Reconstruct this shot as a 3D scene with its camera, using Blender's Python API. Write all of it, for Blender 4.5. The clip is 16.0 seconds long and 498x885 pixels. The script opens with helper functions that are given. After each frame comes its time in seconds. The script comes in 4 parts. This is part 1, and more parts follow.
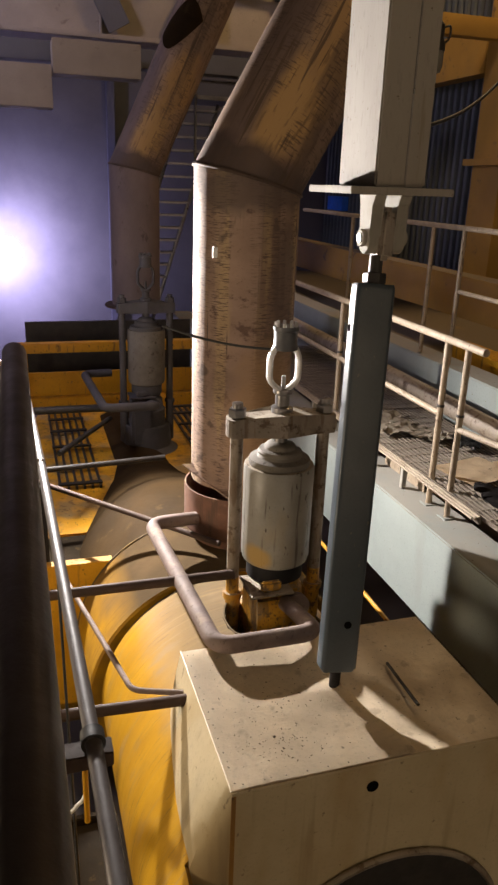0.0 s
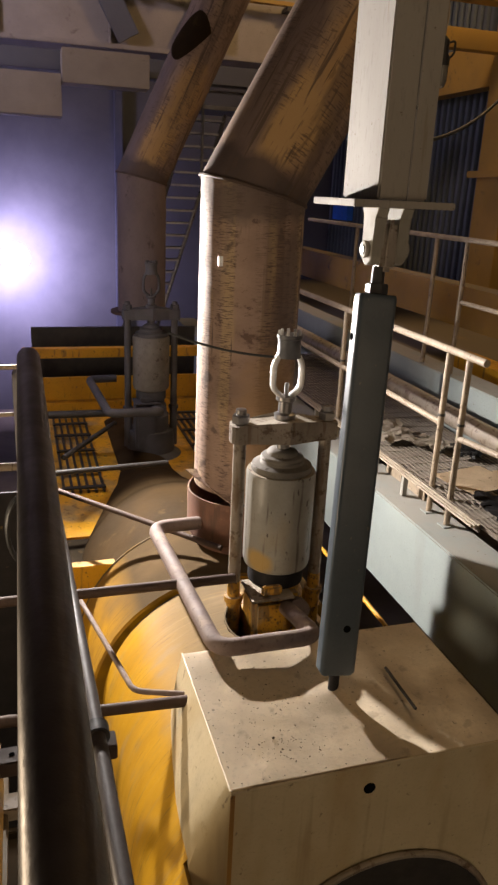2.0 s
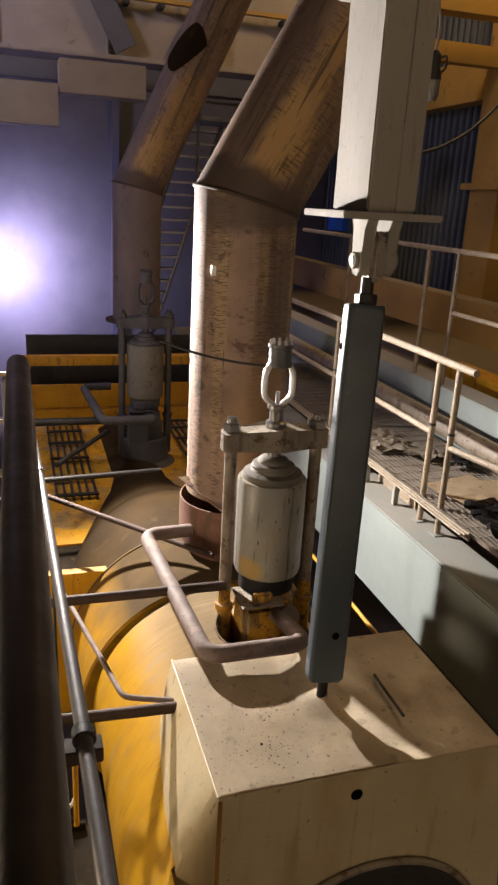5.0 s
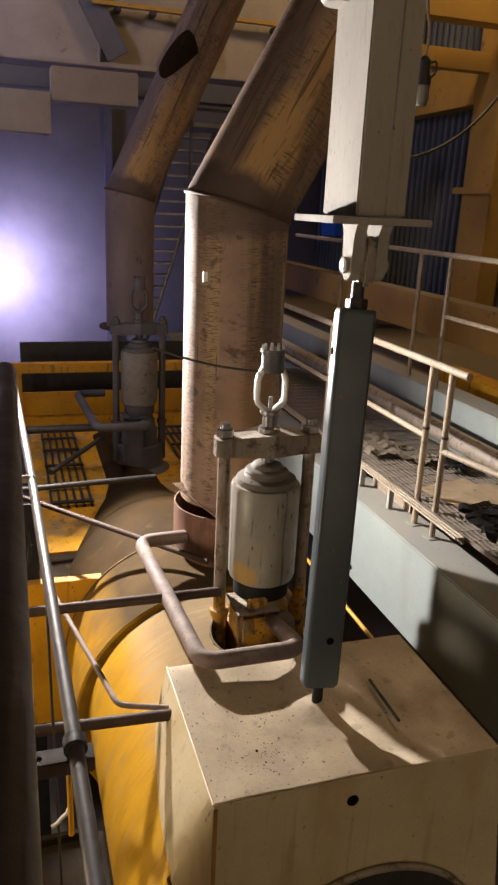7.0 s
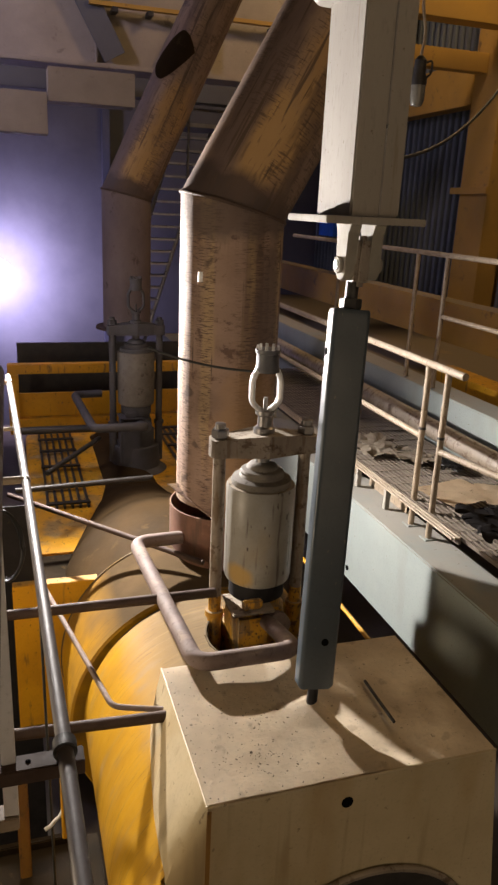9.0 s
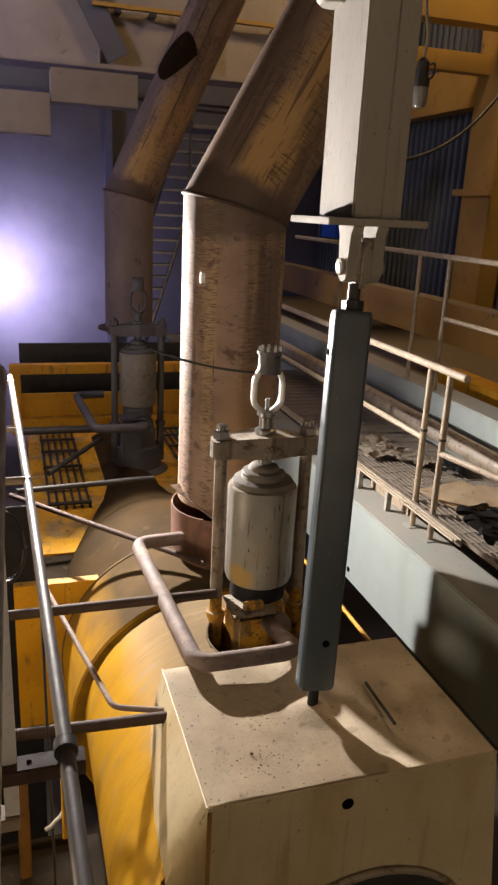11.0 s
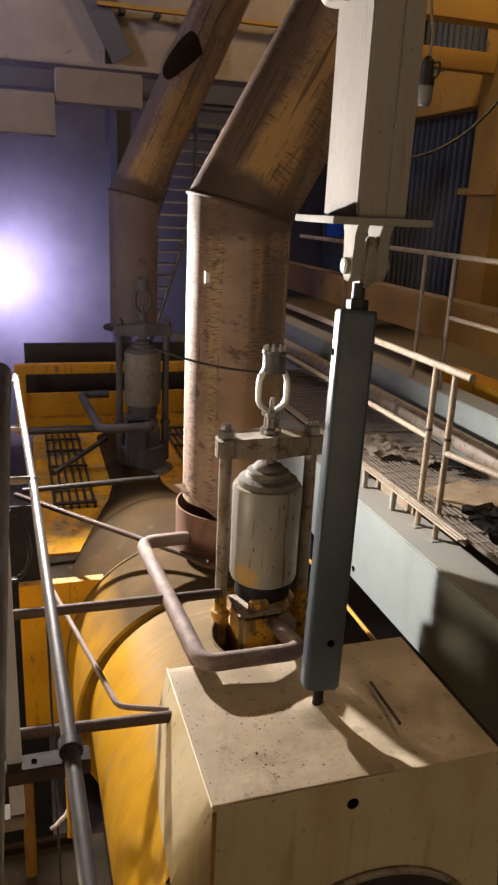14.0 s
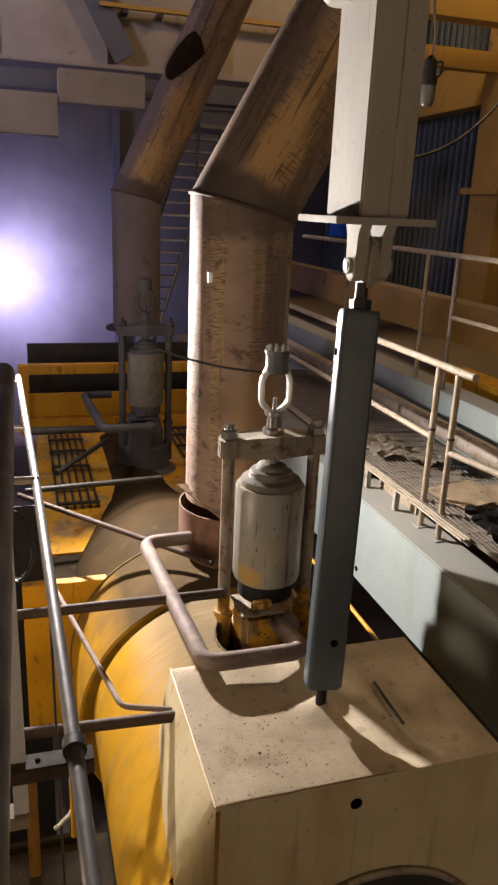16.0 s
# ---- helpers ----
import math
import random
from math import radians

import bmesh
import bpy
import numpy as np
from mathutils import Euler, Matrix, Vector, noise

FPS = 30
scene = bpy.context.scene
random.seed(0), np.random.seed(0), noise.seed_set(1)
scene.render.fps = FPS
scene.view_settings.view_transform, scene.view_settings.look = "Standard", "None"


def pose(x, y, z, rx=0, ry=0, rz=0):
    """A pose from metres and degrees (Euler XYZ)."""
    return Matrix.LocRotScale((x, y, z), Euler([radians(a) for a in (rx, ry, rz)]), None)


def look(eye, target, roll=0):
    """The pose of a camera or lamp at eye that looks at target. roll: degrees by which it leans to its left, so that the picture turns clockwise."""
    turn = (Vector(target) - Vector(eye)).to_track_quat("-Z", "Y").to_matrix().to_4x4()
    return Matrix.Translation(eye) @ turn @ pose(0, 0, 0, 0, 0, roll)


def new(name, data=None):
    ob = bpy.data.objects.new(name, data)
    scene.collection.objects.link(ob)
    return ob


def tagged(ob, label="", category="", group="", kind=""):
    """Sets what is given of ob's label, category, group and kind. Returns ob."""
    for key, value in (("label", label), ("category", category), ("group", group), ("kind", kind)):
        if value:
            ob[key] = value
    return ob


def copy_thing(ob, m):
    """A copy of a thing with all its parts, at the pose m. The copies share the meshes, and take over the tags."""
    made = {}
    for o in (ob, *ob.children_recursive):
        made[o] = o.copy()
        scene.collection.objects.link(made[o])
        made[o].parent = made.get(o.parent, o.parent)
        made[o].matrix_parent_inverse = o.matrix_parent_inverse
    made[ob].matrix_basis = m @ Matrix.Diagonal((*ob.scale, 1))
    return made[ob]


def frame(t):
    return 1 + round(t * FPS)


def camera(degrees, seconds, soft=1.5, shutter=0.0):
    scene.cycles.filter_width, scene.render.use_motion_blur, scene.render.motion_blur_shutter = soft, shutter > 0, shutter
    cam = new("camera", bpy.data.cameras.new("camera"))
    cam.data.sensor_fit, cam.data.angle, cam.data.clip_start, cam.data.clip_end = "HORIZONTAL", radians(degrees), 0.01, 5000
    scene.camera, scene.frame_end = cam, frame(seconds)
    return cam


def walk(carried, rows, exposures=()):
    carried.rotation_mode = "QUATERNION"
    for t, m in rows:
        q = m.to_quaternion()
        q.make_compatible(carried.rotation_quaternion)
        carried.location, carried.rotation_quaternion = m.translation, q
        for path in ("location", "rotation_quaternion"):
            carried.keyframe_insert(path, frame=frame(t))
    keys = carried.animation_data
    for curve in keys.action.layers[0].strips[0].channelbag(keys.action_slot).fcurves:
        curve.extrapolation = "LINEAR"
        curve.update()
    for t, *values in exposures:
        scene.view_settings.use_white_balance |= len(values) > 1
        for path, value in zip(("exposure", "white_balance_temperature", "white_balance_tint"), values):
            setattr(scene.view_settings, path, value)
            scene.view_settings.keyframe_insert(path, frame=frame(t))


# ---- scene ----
cam = camera(37.477, 16.0, soft=2.5)
walk(cam, [
    (0, pose(-0.0348, 0.0931, 2.2267, 70.599, -1.998, -17.070)),
    (0.5, pose(-0.0469, 0.0836, 2.2297, 70.694, -2.170, -16.833)),
    (1, pose(-0.0533, 0.0669, 2.2334, 70.898, -2.314, -16.721)),
    (1.5, pose(-0.0574, 0.0562, 2.2341, 71.058, -2.427, -16.669)),
    (2, pose(-0.0559, 0.0347, 2.2395, 71.163, -2.604, -16.659)),
    (2.5, pose(-0.0492, -0.0026, 2.2423, 71.257, -2.729, -16.558)),
    (3, pose(-0.0482, -0.0078, 2.2422, 71.371, -2.909, -16.554)),
    (3.5, pose(-0.0444, -0.0041, 2.2472, 71.487, -2.942, -16.603)),
    (4, pose(-0.0436, -0.0027, 2.2468, 71.623, -3.045, -16.682)),
    (6.5, pose(-0.0331, -0.0008, 2.2462, 72.195, -2.746, -17.290)),
    (7, pose(-0.0249, -0.0037, 2.2464, 72.304, -2.604, -17.332)),
    (7.5, pose(-0.0181, -0.0019, 2.2432, 72.366, -2.536, -17.386)),
    (8, pose(-0.0156, 0.0016, 2.2422, 72.369, -2.536, -17.413)),
    (8.5, pose(-0.0049, 0.0018, 2.2437, 72.298, -2.552, -17.411)),
    (9, pose(-0.0005, -0.0004, 2.2438, 72.352, -2.549, -17.429)),
    (11.5, pose(-0.0021, -0.0017, 2.2453, 72.429, -2.720, -17.240)),
    (12, pose(-0.0014, -0.0011, 2.2442, 72.433, -2.682, -17.222)),
    (12.5, pose(0.0000, 0.0000, 2.2430, 72.454, -2.626, -17.170)),
    (13, pose(0.0000, -0.0000, 2.2438, 72.449, -2.608, -17.087)),
    (13.5, pose(-0.0012, 0.0001, 2.2442, 72.401, -2.597, -16.986)),
    (14, pose(-0.0006, -0.0011, 2.2445, 72.376, -2.555, -16.905)),
    (14.5, pose(-0.0005, 0.0018, 2.2422, 72.406, -2.520, -16.849)),
    (15, pose(-0.0034, -0.0007, 2.2432, 72.390, -2.515, -16.761)),
    (15.5, pose(-0.0048, -0.0010, 2.2458, 72.349, -2.538, -16.753)),
    (16, pose(-0.0017, -0.0014, 2.2441, 72.374, -2.434, -16.715)),
])

# ---- light ----
world = bpy.data.worlds.new("world")
scene.world = world
world.use_nodes = True
world.node_tree.nodes["Background"].inputs["Color"].default_value = (1.0, 0.75, 0.5, 1)
world.node_tree.nodes["Background"].inputs["Strength"].default_value = 1.05
scene.view_settings.exposure = 0.0
FLOOD = Vector((-0.10, 6.8, 1.617))


def lamp(name, kind, at, energy, colour, size=0.1, target=None, spot=None):
    d = bpy.data.lights.new(name, kind)
    d.energy, d.color = energy, colour
    if kind == "SPOT":
        d.spot_size, d.spot_blend, d.shadow_soft_size = radians(spot), 1.0, size
    elif kind == "AREA":
        d.size = size
    else:
        d.shadow_soft_size = size
    ob = new(name, d)
    ob.matrix_world = look(at, target) if target else Matrix.Translation(at)
    return ob


# the floodlight by the mill, an unseen side light, and added fill lamps
lamp("flood_light", "SPOT", FLOOD + Vector((0.04, -0.16, 0.0)), 2150, (1.0, 0.92, 0.86), 0.05, (1.4, 2.4, 0.7), 140)
lamp("side_light", "AREA", (-2.6, 3.0, 0.6), 72, (1.0, 0.79, 0.55), 0.5, (0.6, 3.2, -0.3))
# unseen warm fills above the walkways, added to lift the dark tones
lamp("hall_fill", "AREA", (3.0, 1.0, 7.5), 26, (1.0, 0.62, 0.28), 1.0, (2.5, 3.0, 0))
lamp("hall_fill", "AREA", (6.0, 9.0, 8.5), 205, (1.0, 0.66, 0.32), 1.0, (6.5, 12.0, 0))
# unseen lilac fill, added to brighten the upper-left background
lamp("hall_fill", "AREA", (-3.5, 9.5, 6.5), 250, (0.74, 0.66, 0.95), 1.0, (-1.5, 14.0, 3))
# added lamp facing the end wall, imitating the lilac glow round the floodlight
lamp("wall_glow_fill", "AREA", (-0.35, 16.3, 0.5), 420, (0.66, 0.56, 1.0), 0.5, (-0.3, 18.0, 0.42))


# ---- materials ----
def material(name, base, second, rough=0.6, metal=0.0, scale=6.0, bump=0.15, fine=60.0, stain=None, stain_at=0.6, dust=None, dust_amount=0.0, stretch=(1, 1, 1), spots=0.0, dust_from=0.5):
    """A worn surface: two colours in patches, fine grain, stains, and dust that lies on what faces up."""
    m = bpy.data.materials.new(name)
    m.use_nodes = True
    t = m.node_tree
    n, l = t.nodes, t.links
    b = n["Principled BSDF"]
    co = n.new("ShaderNodeTexCoord")
    mp = n.new("ShaderNodeMapping")
    mp.inputs["Scale"].default_value = stretch
    l.new(co.outputs["Object"], mp.inputs["Vector"])

    def tex(sc, detail=6.0, rgh=0.6):
        x = n.new("ShaderNodeTexNoise")
        x.inputs["Scale"].default_value, x.inputs["Detail"].default_value, x.inputs["Roughness"].default_value = sc, detail, rgh
        l.new(mp.outputs["Vector"], x.inputs["Vector"])
        return x.outputs["Fac"]

    def ramp(src, a, c):
        r = n.new("ShaderNodeMapRange")
        r.inputs["From Min"].default_value, r.inputs["From Max"].default_value = a, c
        l.new(src, r.inputs["Value"])
        return r.outputs["Result"]

    def mix(fac, a, c):
        x = n.new("ShaderNodeMix")
        x.data_type = "RGBA"
        l.new(fac, x.inputs["Factor"])
        for sock, v in ((x.inputs["A"], a), (x.inputs["B"], c)):
            if isinstance(v, tuple):
                sock.default_value = (*v, 1)
            else:
                l.new(v, sock)
        return x.outputs["Result"]

    colour = mix(ramp(tex(scale), 0.38, 0.66), base, second)
    grain = tex(fine, 4.0)
    dark = tuple(c * 0.72 for c in base)
    colour = mix(ramp(grain, 0.55, 0.8), colour, dark)
    if stain:
        colour = mix(ramp(tex(scale * 2.3, 8.0, 0.7), stain_at, stain_at + 0.07), colour, stain)
    if spots:
        v = n.new("ShaderNodeTexVoronoi")
        v.inputs["Scale"].default_value = spots
        l.new(mp.outputs["Vector"], v.inputs["Vector"])
        s = n.new("ShaderNodeMath")
        s.operation = "MULTIPLY"
        l.new(ramp(v.outputs["Distance"], 0.16, 0.08), s.inputs[0])
        l.new(ramp(tex(scale * 0.8), 0.52, 0.6), s.inputs[1])
        colour = mix(s.outputs[0], colour, tuple(c * 0.25 for c in base))
    rgh = ramp(tex(scale * 1.7), 0.2, 0.9)
    rr = n.new("ShaderNodeMapRange")
    rr.inputs["To Min"].default_value, rr.inputs["To Max"].default_value = max(0.05, rough - 0.13), min(1, rough + 0.16)
    l.new(rgh, rr.inputs["Value"])
    l.new(rr.outputs["Result"], b.inputs["Roughness"])
    if dust:
        g = n.new("ShaderNodeNewGeometry")
        s = n.new("ShaderNodeSeparateXYZ")
        l.new(g.outputs["Normal"], s.inputs[0])
        k = n.new("ShaderNodeMath")
        k.operation = "MULTIPLY"
        l.new(ramp(s.outputs["Z"], dust_from, dust_from + 0.3), k.inputs[0])
        l.new(ramp(tex(scale * 0.9, 7.0), 0.62 - dust_amount * 0.5, 0.72 - dust_amount * 0.35), k.inputs[1])
        colour = mix(k.outputs[0], colour, dust)
        dull = n.new("ShaderNodeMix")
        l.new(k.outputs[0], dull.inputs["Factor"])
        l.new(rr.outputs["Result"], dull.inputs["A"])
        dull.inputs["B"].default_value = 0.95
        l.new(dull.outputs["Result"], b.inputs["Roughness"])
    l.new(colour, b.inputs["Base Color"])
    b.inputs["Metallic"].default_value = metal
    if bump:
        bp = n.new("ShaderNodeBump")
        bp.inputs["Strength"].default_value, bp.inputs["Distance"].default_value = bump, 0.01
        l.new(tex(fine * 0.5, 5.0), bp.inputs["Height"])
        l.new(bp.outputs["Normal"], b.inputs["Normal"])
    return m


def glow(name, colour, strength):
    m = bpy.data.materials.new(name)
    m.use_nodes = True
    b = m.node_tree.nodes["Principled BSDF"]
    b.inputs["Emission Color"].default_value, b.inputs["Emission Strength"].default_value = (*colour, 1), strength
    return m


DUST = (0.36, 0.31, 0.24)
YELLOW = material("yellow_paint", (0.66, 0.33, 0.012), (0.54, 0.26, 0.012), 0.45, scale=3.0, stain=(0.2, 0.12, 0.05), stain_at=0.64, dust=(0.34, 0.22, 0.08), dust_amount=0.3)
DRUM = material("dusty_yellow_drum", (0.46, 0.245, 0.008), (0.36, 0.185, 0.008), 0.5, scale=2.2, stain=(0.24, 0.16, 0.07), stain_at=0.68, dust=(0.17, 0.122, 0.066), dust_amount=1.0, stretch=(1, 2.5, 1), dust_from=0.66)
DUSTY = material("dusty_sheet", (0.68, 0.57, 0.41), (0.56, 0.465, 0.33), 0.5, scale=4.0, stain=(0.3, 0.24, 0.16), stain_at=0.64, spots=16.0, bump=0.45, fine=45.0)

CREAM = material("cream_sheet", (0.52, 0.435, 0.28), (0.43, 0.35, 0.21), 0.5, scale=1.6, stain=(0.3, 0.22, 0.1), stain_at=0.68)
GREY = material("grey_paint", (0.34, 0.32, 0.28), (0.27, 0.25, 0.21), 0.78, scale=5.0, stain=(0.09, 0.06, 0.04), stain_at=0.64, dust=DUST, dust_amount=0.7, stretch=(1, 1, 0.35))
STEEL = material("dull_steel", (0.30, 0.29, 0.29), (0.22, 0.2, 0.19), 0.35, 0.8, scale=8.0, bump=0.1)
RUST = material("rusty_pipe_steel", (0.315, 0.215, 0.16), (0.235, 0.155, 0.115), 0.78, 0.0, scale=3.0, stain=(0.12, 0.07, 0.05), stain_at=0.57, stretch=(1, 1, 1.6))
def marks(m, kinds):
    """Adds runs, scratches or cross marks to a material: (noise scale, from, to, strength, colour)."""
    t = m.node_tree
    n, l = t.nodes, t.links
    b = n["Principled BSDF"]
    old = b.inputs["Base Color"].links[0].from_socket
    co = n.new("ShaderNodeTexCoord")
    for sc, lo, hi, most, col, *band in kinds:
        mp = n.new("ShaderNodeMapping")
        mp.inputs["Scale"].default_value = sc
        l.new(co.outputs["Object"], mp.inputs["Vector"])
        x = n.new("ShaderNodeTexNoise")
        x.inputs["Scale"].default_value, x.inputs["Detail"].default_value = 1.0, 3.0
        l.new(mp.outputs["Vector"], x.inputs["Vector"])
        r = n.new("ShaderNodeMapRange")
        r.inputs["From Min"].default_value, r.inputs["From Max"].default_value, r.inputs["To Max"].default_value = lo, hi, most
        l.new(x.outputs["Fac"], r.inputs["Value"])
        fac = r.outputs["Result"]
        if band:
            # kept to broad patches of its own
            mb = n.new("ShaderNodeMapping")
            mb.inputs["Scale"].default_value = band[0]
            l.new(co.outputs["Object"], mb.inputs["Vector"])
            xb = n.new("ShaderNodeTexNoise")
            xb.inputs["Scale"].default_value = 1.0
            l.new(mb.outputs["Vector"], xb.inputs["Vector"])
            rb = n.new("ShaderNodeMapRange")
            rb.inputs["From Min"].default_value, rb.inputs["From Max"].default_value = 0.46, 0.54
            l.new(xb.outputs["Fac"], rb.inputs["Value"])
            mu = n.new("ShaderNodeMath")
            mu.operation = "MULTIPLY"
            l.new(fac, mu.inputs[0])
            l.new(rb.outputs["Result"], mu.inputs[1])
            fac = mu.outputs[0]
        k = n.new("ShaderNodeMix")
        k.data_type = "RGBA"
        l.new(fac, k.inputs["Factor"])
        l.new(old, k.inputs["A"])
        k.inputs["B"].default_value = (*col, 1)
        old = k.outputs["Result"]
    l.new(old, b.inputs["Base Color"])
    return m


marks(RUST, [((2.4, 2.4, 0.8), 0.46, 0.62, 0.75, (0.2, 0.125, 0.085)), ((9, 9, 0.35), 0.52, 0.62, 0.7, (0.13, 0.08, 0.05)), ((7, 7, 0.8), 0.58, 0.66, 0.5, (0.4, 0.28, 0.13)), ((16, 16, 150), 0.53, 0.6, 0.85, (0.085, 0.05, 0.035), (7, 7, 0.4)), ((20, 20, 170), 0.55, 0.62, 0.7, (0.075, 0.045, 0.038), (3, 3, 0.7)), ((30, 30, 1.2), 0.66, 0.7, 0.85, (0.06, 0.04, 0.03)), ((6, 6, 5), 0.66, 0.7, 0.8, (0.09, 0.06, 0.045))])
def blot(m, at, size, colour, most):
    """One large ragged patch of its own shape, centred on a place of the thing."""
    t = m.node_tree
    n, l = t.nodes, t.links
    b = n["Principled BSDF"]
    old = b.inputs["Base Color"].links[0].from_socket
    co = n.new("ShaderNodeTexCoord")
    mp = n.new("ShaderNodeMapping")
    mp.vector_type = "TEXTURE"
    mp.inputs["Location"].default_value, mp.inputs["Scale"].default_value = at, size
    l.new(co.outputs["Object"], mp.inputs["Vector"])
    far = n.new("ShaderNodeVectorMath")
    far.operation = "LENGTH"
    l.new(mp.outputs["Vector"], far.inputs[0])
    x = n.new("ShaderNodeTexNoise")
    x.inputs["Scale"].default_value, x.inputs["Detail"].default_value = 7.0, 6.0
    l.new(co.outputs["Object"], x.inputs["Vector"])
    add = n.new("ShaderNodeMath")
    l.new(far.outputs["Value"], add.inputs[0])
    l.new(x.outputs["Fac"], add.inputs[1])
    r = n.new("ShaderNodeMapRange")
    r.inputs["From Min"].default_value, r.inputs["From Max"].default_value, r.inputs["To Max"].default_value = 1.65, 1.15, most
    l.new(add.outputs[0], r.inputs["Value"])
    k = n.new("ShaderNodeMix")
    k.data_type = "RGBA"
    l.new(r.outputs["Result"], k.inputs["Factor"])
    l.new(old, k.inputs["A"])
    k.inputs["B"].default_value = (*colour, 1)
    l.new(k.outputs["Result"], b.inputs["Base Color"])


blot(RUST, (0.1, -0.3, 0.75), (0.28, 0.3, 0.6), (0.34, 0.2, 0.085), 0.6)
# darker patch on the right side, darker band below the knee
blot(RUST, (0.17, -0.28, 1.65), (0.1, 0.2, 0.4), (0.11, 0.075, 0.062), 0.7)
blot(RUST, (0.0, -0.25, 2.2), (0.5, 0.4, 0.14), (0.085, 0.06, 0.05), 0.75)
RUSTLEAN = material("rusty_leaning_steel", (0.27, 0.18, 0.12), (0.18, 0.115, 0.085), 0.78, scale=2.2, stain=(0.09, 0.06, 0.045), stain_at=0.58, stretch=(1, 1, 0.6))
blot(RUSTLEAN, (-0.06, -0.31, 0.4), (0.2, 0.3, 0.36), (0.44, 0.26, 0.09), 0.75)
blot(RUSTLEAN, (0.06, -0.3, 0.95), (0.2, 0.3, 0.4), (0.38, 0.22, 0.08), 0.8)
# darker along the left side and round the knee
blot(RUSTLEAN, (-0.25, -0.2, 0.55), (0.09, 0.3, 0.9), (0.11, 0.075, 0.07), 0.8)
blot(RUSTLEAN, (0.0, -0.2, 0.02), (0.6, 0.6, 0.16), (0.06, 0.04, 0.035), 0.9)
marks(RUSTLEAN, [((9, 9, 0.6), 0.54, 0.64, 0.6, (0.1, 0.065, 0.045)), ((34, 34, 1.6), 0.6, 0.66, 0.8, (0.07, 0.045, 0.03)), ((14, 14, 110), 0.54, 0.61, 0.7, (0.08, 0.05, 0.035), (5, 5, 1.2)), ((60, 60, 8), 0.58, 0.66, 0.5, (0.09, 0.055, 0.035))])
marks(DRUM, [((1.5, 60, 1.5), 0.55, 0.68, 0.45, (0.3, 0.2, 0.08)), ((4, 9, 4), 0.56, 0.7, 0.4, (0.26, 0.19, 0.11)), ((3, 150, 3), 0.64, 0.69, 0.8, (0.12, 0.08, 0.04))])
DIRTY = material("dirty_grey_paint", (0.255, 0.212, 0.17), (0.18, 0.145, 0.108), 0.55, scale=6.0, stain=(0.09, 0.055, 0.03), stain_at=0.55, dust=DUST, dust_amount=0.7, spots=14.0)
marks(DIRTY, [((24, 24, 5), 0.56, 0.66, 0.7, (0.12, 0.07, 0.035))])
BARREL = material("grey_barrel_paint", (0.27, 0.255, 0.225), (0.22, 0.205, 0.18), 0.4, scale=5.0, stain=(0.12, 0.08, 0.05), stain_at=0.64, dust=DUST, dust_amount=0.7, spots=9.0)
marks(BARREL, [((30, 30, 1.6), 0.62, 0.68, 0.8, (0.06, 0.04, 0.03)), ((6, 6, 2.4), 0.58, 0.68, 0.2, (0.3, 0.2, 0.07)), ((34, 34, 12), 0.66, 0.7, 0.9, (0.05, 0.035, 0.025))])
blot(BARREL, (-0.155, -0.13, 0.63), (0.075, 0.12, 0.075), (0.42, 0.25, 0.04), 0.7)
marks(YELLOW, [((14, 14, 3), 0.6, 0.68, 0.7, (0.16, 0.09, 0.03)), ((40, 40, 30), 0.66, 0.7, 0.85, (0.06, 0.04, 0.02))])
marks(CREAM, [((3, 3, 0.9), 0.5, 0.7, 0.6, (0.34, 0.22, 0.08)), ((16, 16, 1.0), 0.6, 0.72, 0.35, (0.24, 0.17, 0.09)), ((22, 22, 22), 0.68, 0.72, 0.6, (0.12, 0.08, 0.05))])
DIRTDRUM = material("dust_coated_drum", (0.42, 0.215, 0.01), (0.33, 0.165, 0.01), 0.6, scale=2.2, stain=(0.2, 0.13, 0.06), stain_at=0.66, dust=(0.064, 0.042, 0.02), dust_amount=1.0, dust_from=0.5)
marks(DIRTDRUM, [((3, 70, 3), 0.6, 0.68, 0.6, (0.05, 0.034, 0.02)), ((2.2, 2.2, 2.2), 0.48, 0.62, 0.5, (0.11, 0.07, 0.032))])
DARKDUST = material("brown_dirt_coat", (0.125, 0.092, 0.055), (0.09, 0.065, 0.04), 0.85, scale=3.0, stain=(0.08, 0.06, 0.04), stain_at=0.6)
marks(DARKDUST, [((3, 3, 0.6), 0.5, 0.62, 0.6, (0.2, 0.12, 0.02))])
# near-black for dark things and for shade put into the colour
SHADEBLACK = material("shade_black", (0.022, 0.02, 0.021), (0.014, 0.013, 0.014), 0.75, scale=6.0, stain=(0.14, 0.1, 0.04), stain_at=0.66)
LIGHTPAINT = material("pale_grey_paint", (0.72, 0.71, 0.72), (0.62, 0.61, 0.62), 0.5, scale=5.0, stain=(0.35, 0.28, 0.2), stain_at=0.68)
RUSTYELLOW = material("rusty_yellow_paint", (0.33, 0.17, 0.03), (0.2, 0.1, 0.03), 0.7, scale=6.0, stain=(0.1, 0.06, 0.03), stain_at=0.55, stretch=(1, 1, 0.4))
# brown dirt, darkened to stand for the floodlight being blocked there
TAPERSHADE = material("shaded_brown_dirt", (0.042, 0.024, 0.008), (0.028, 0.017, 0.007), 0.9, scale=2.5, stain=(0.055, 0.034, 0.012), stain_at=0.6)
for dull, shine in ((DIRTDRUM, 0.1), (DARKDUST, 0.15), (DRUM, 0.3), (TAPERSHADE, 0.1), (SHADEBLACK, 0.15)):
    dull.node_tree.nodes["Principled BSDF"].inputs["Specular IOR Level"].default_value = shine
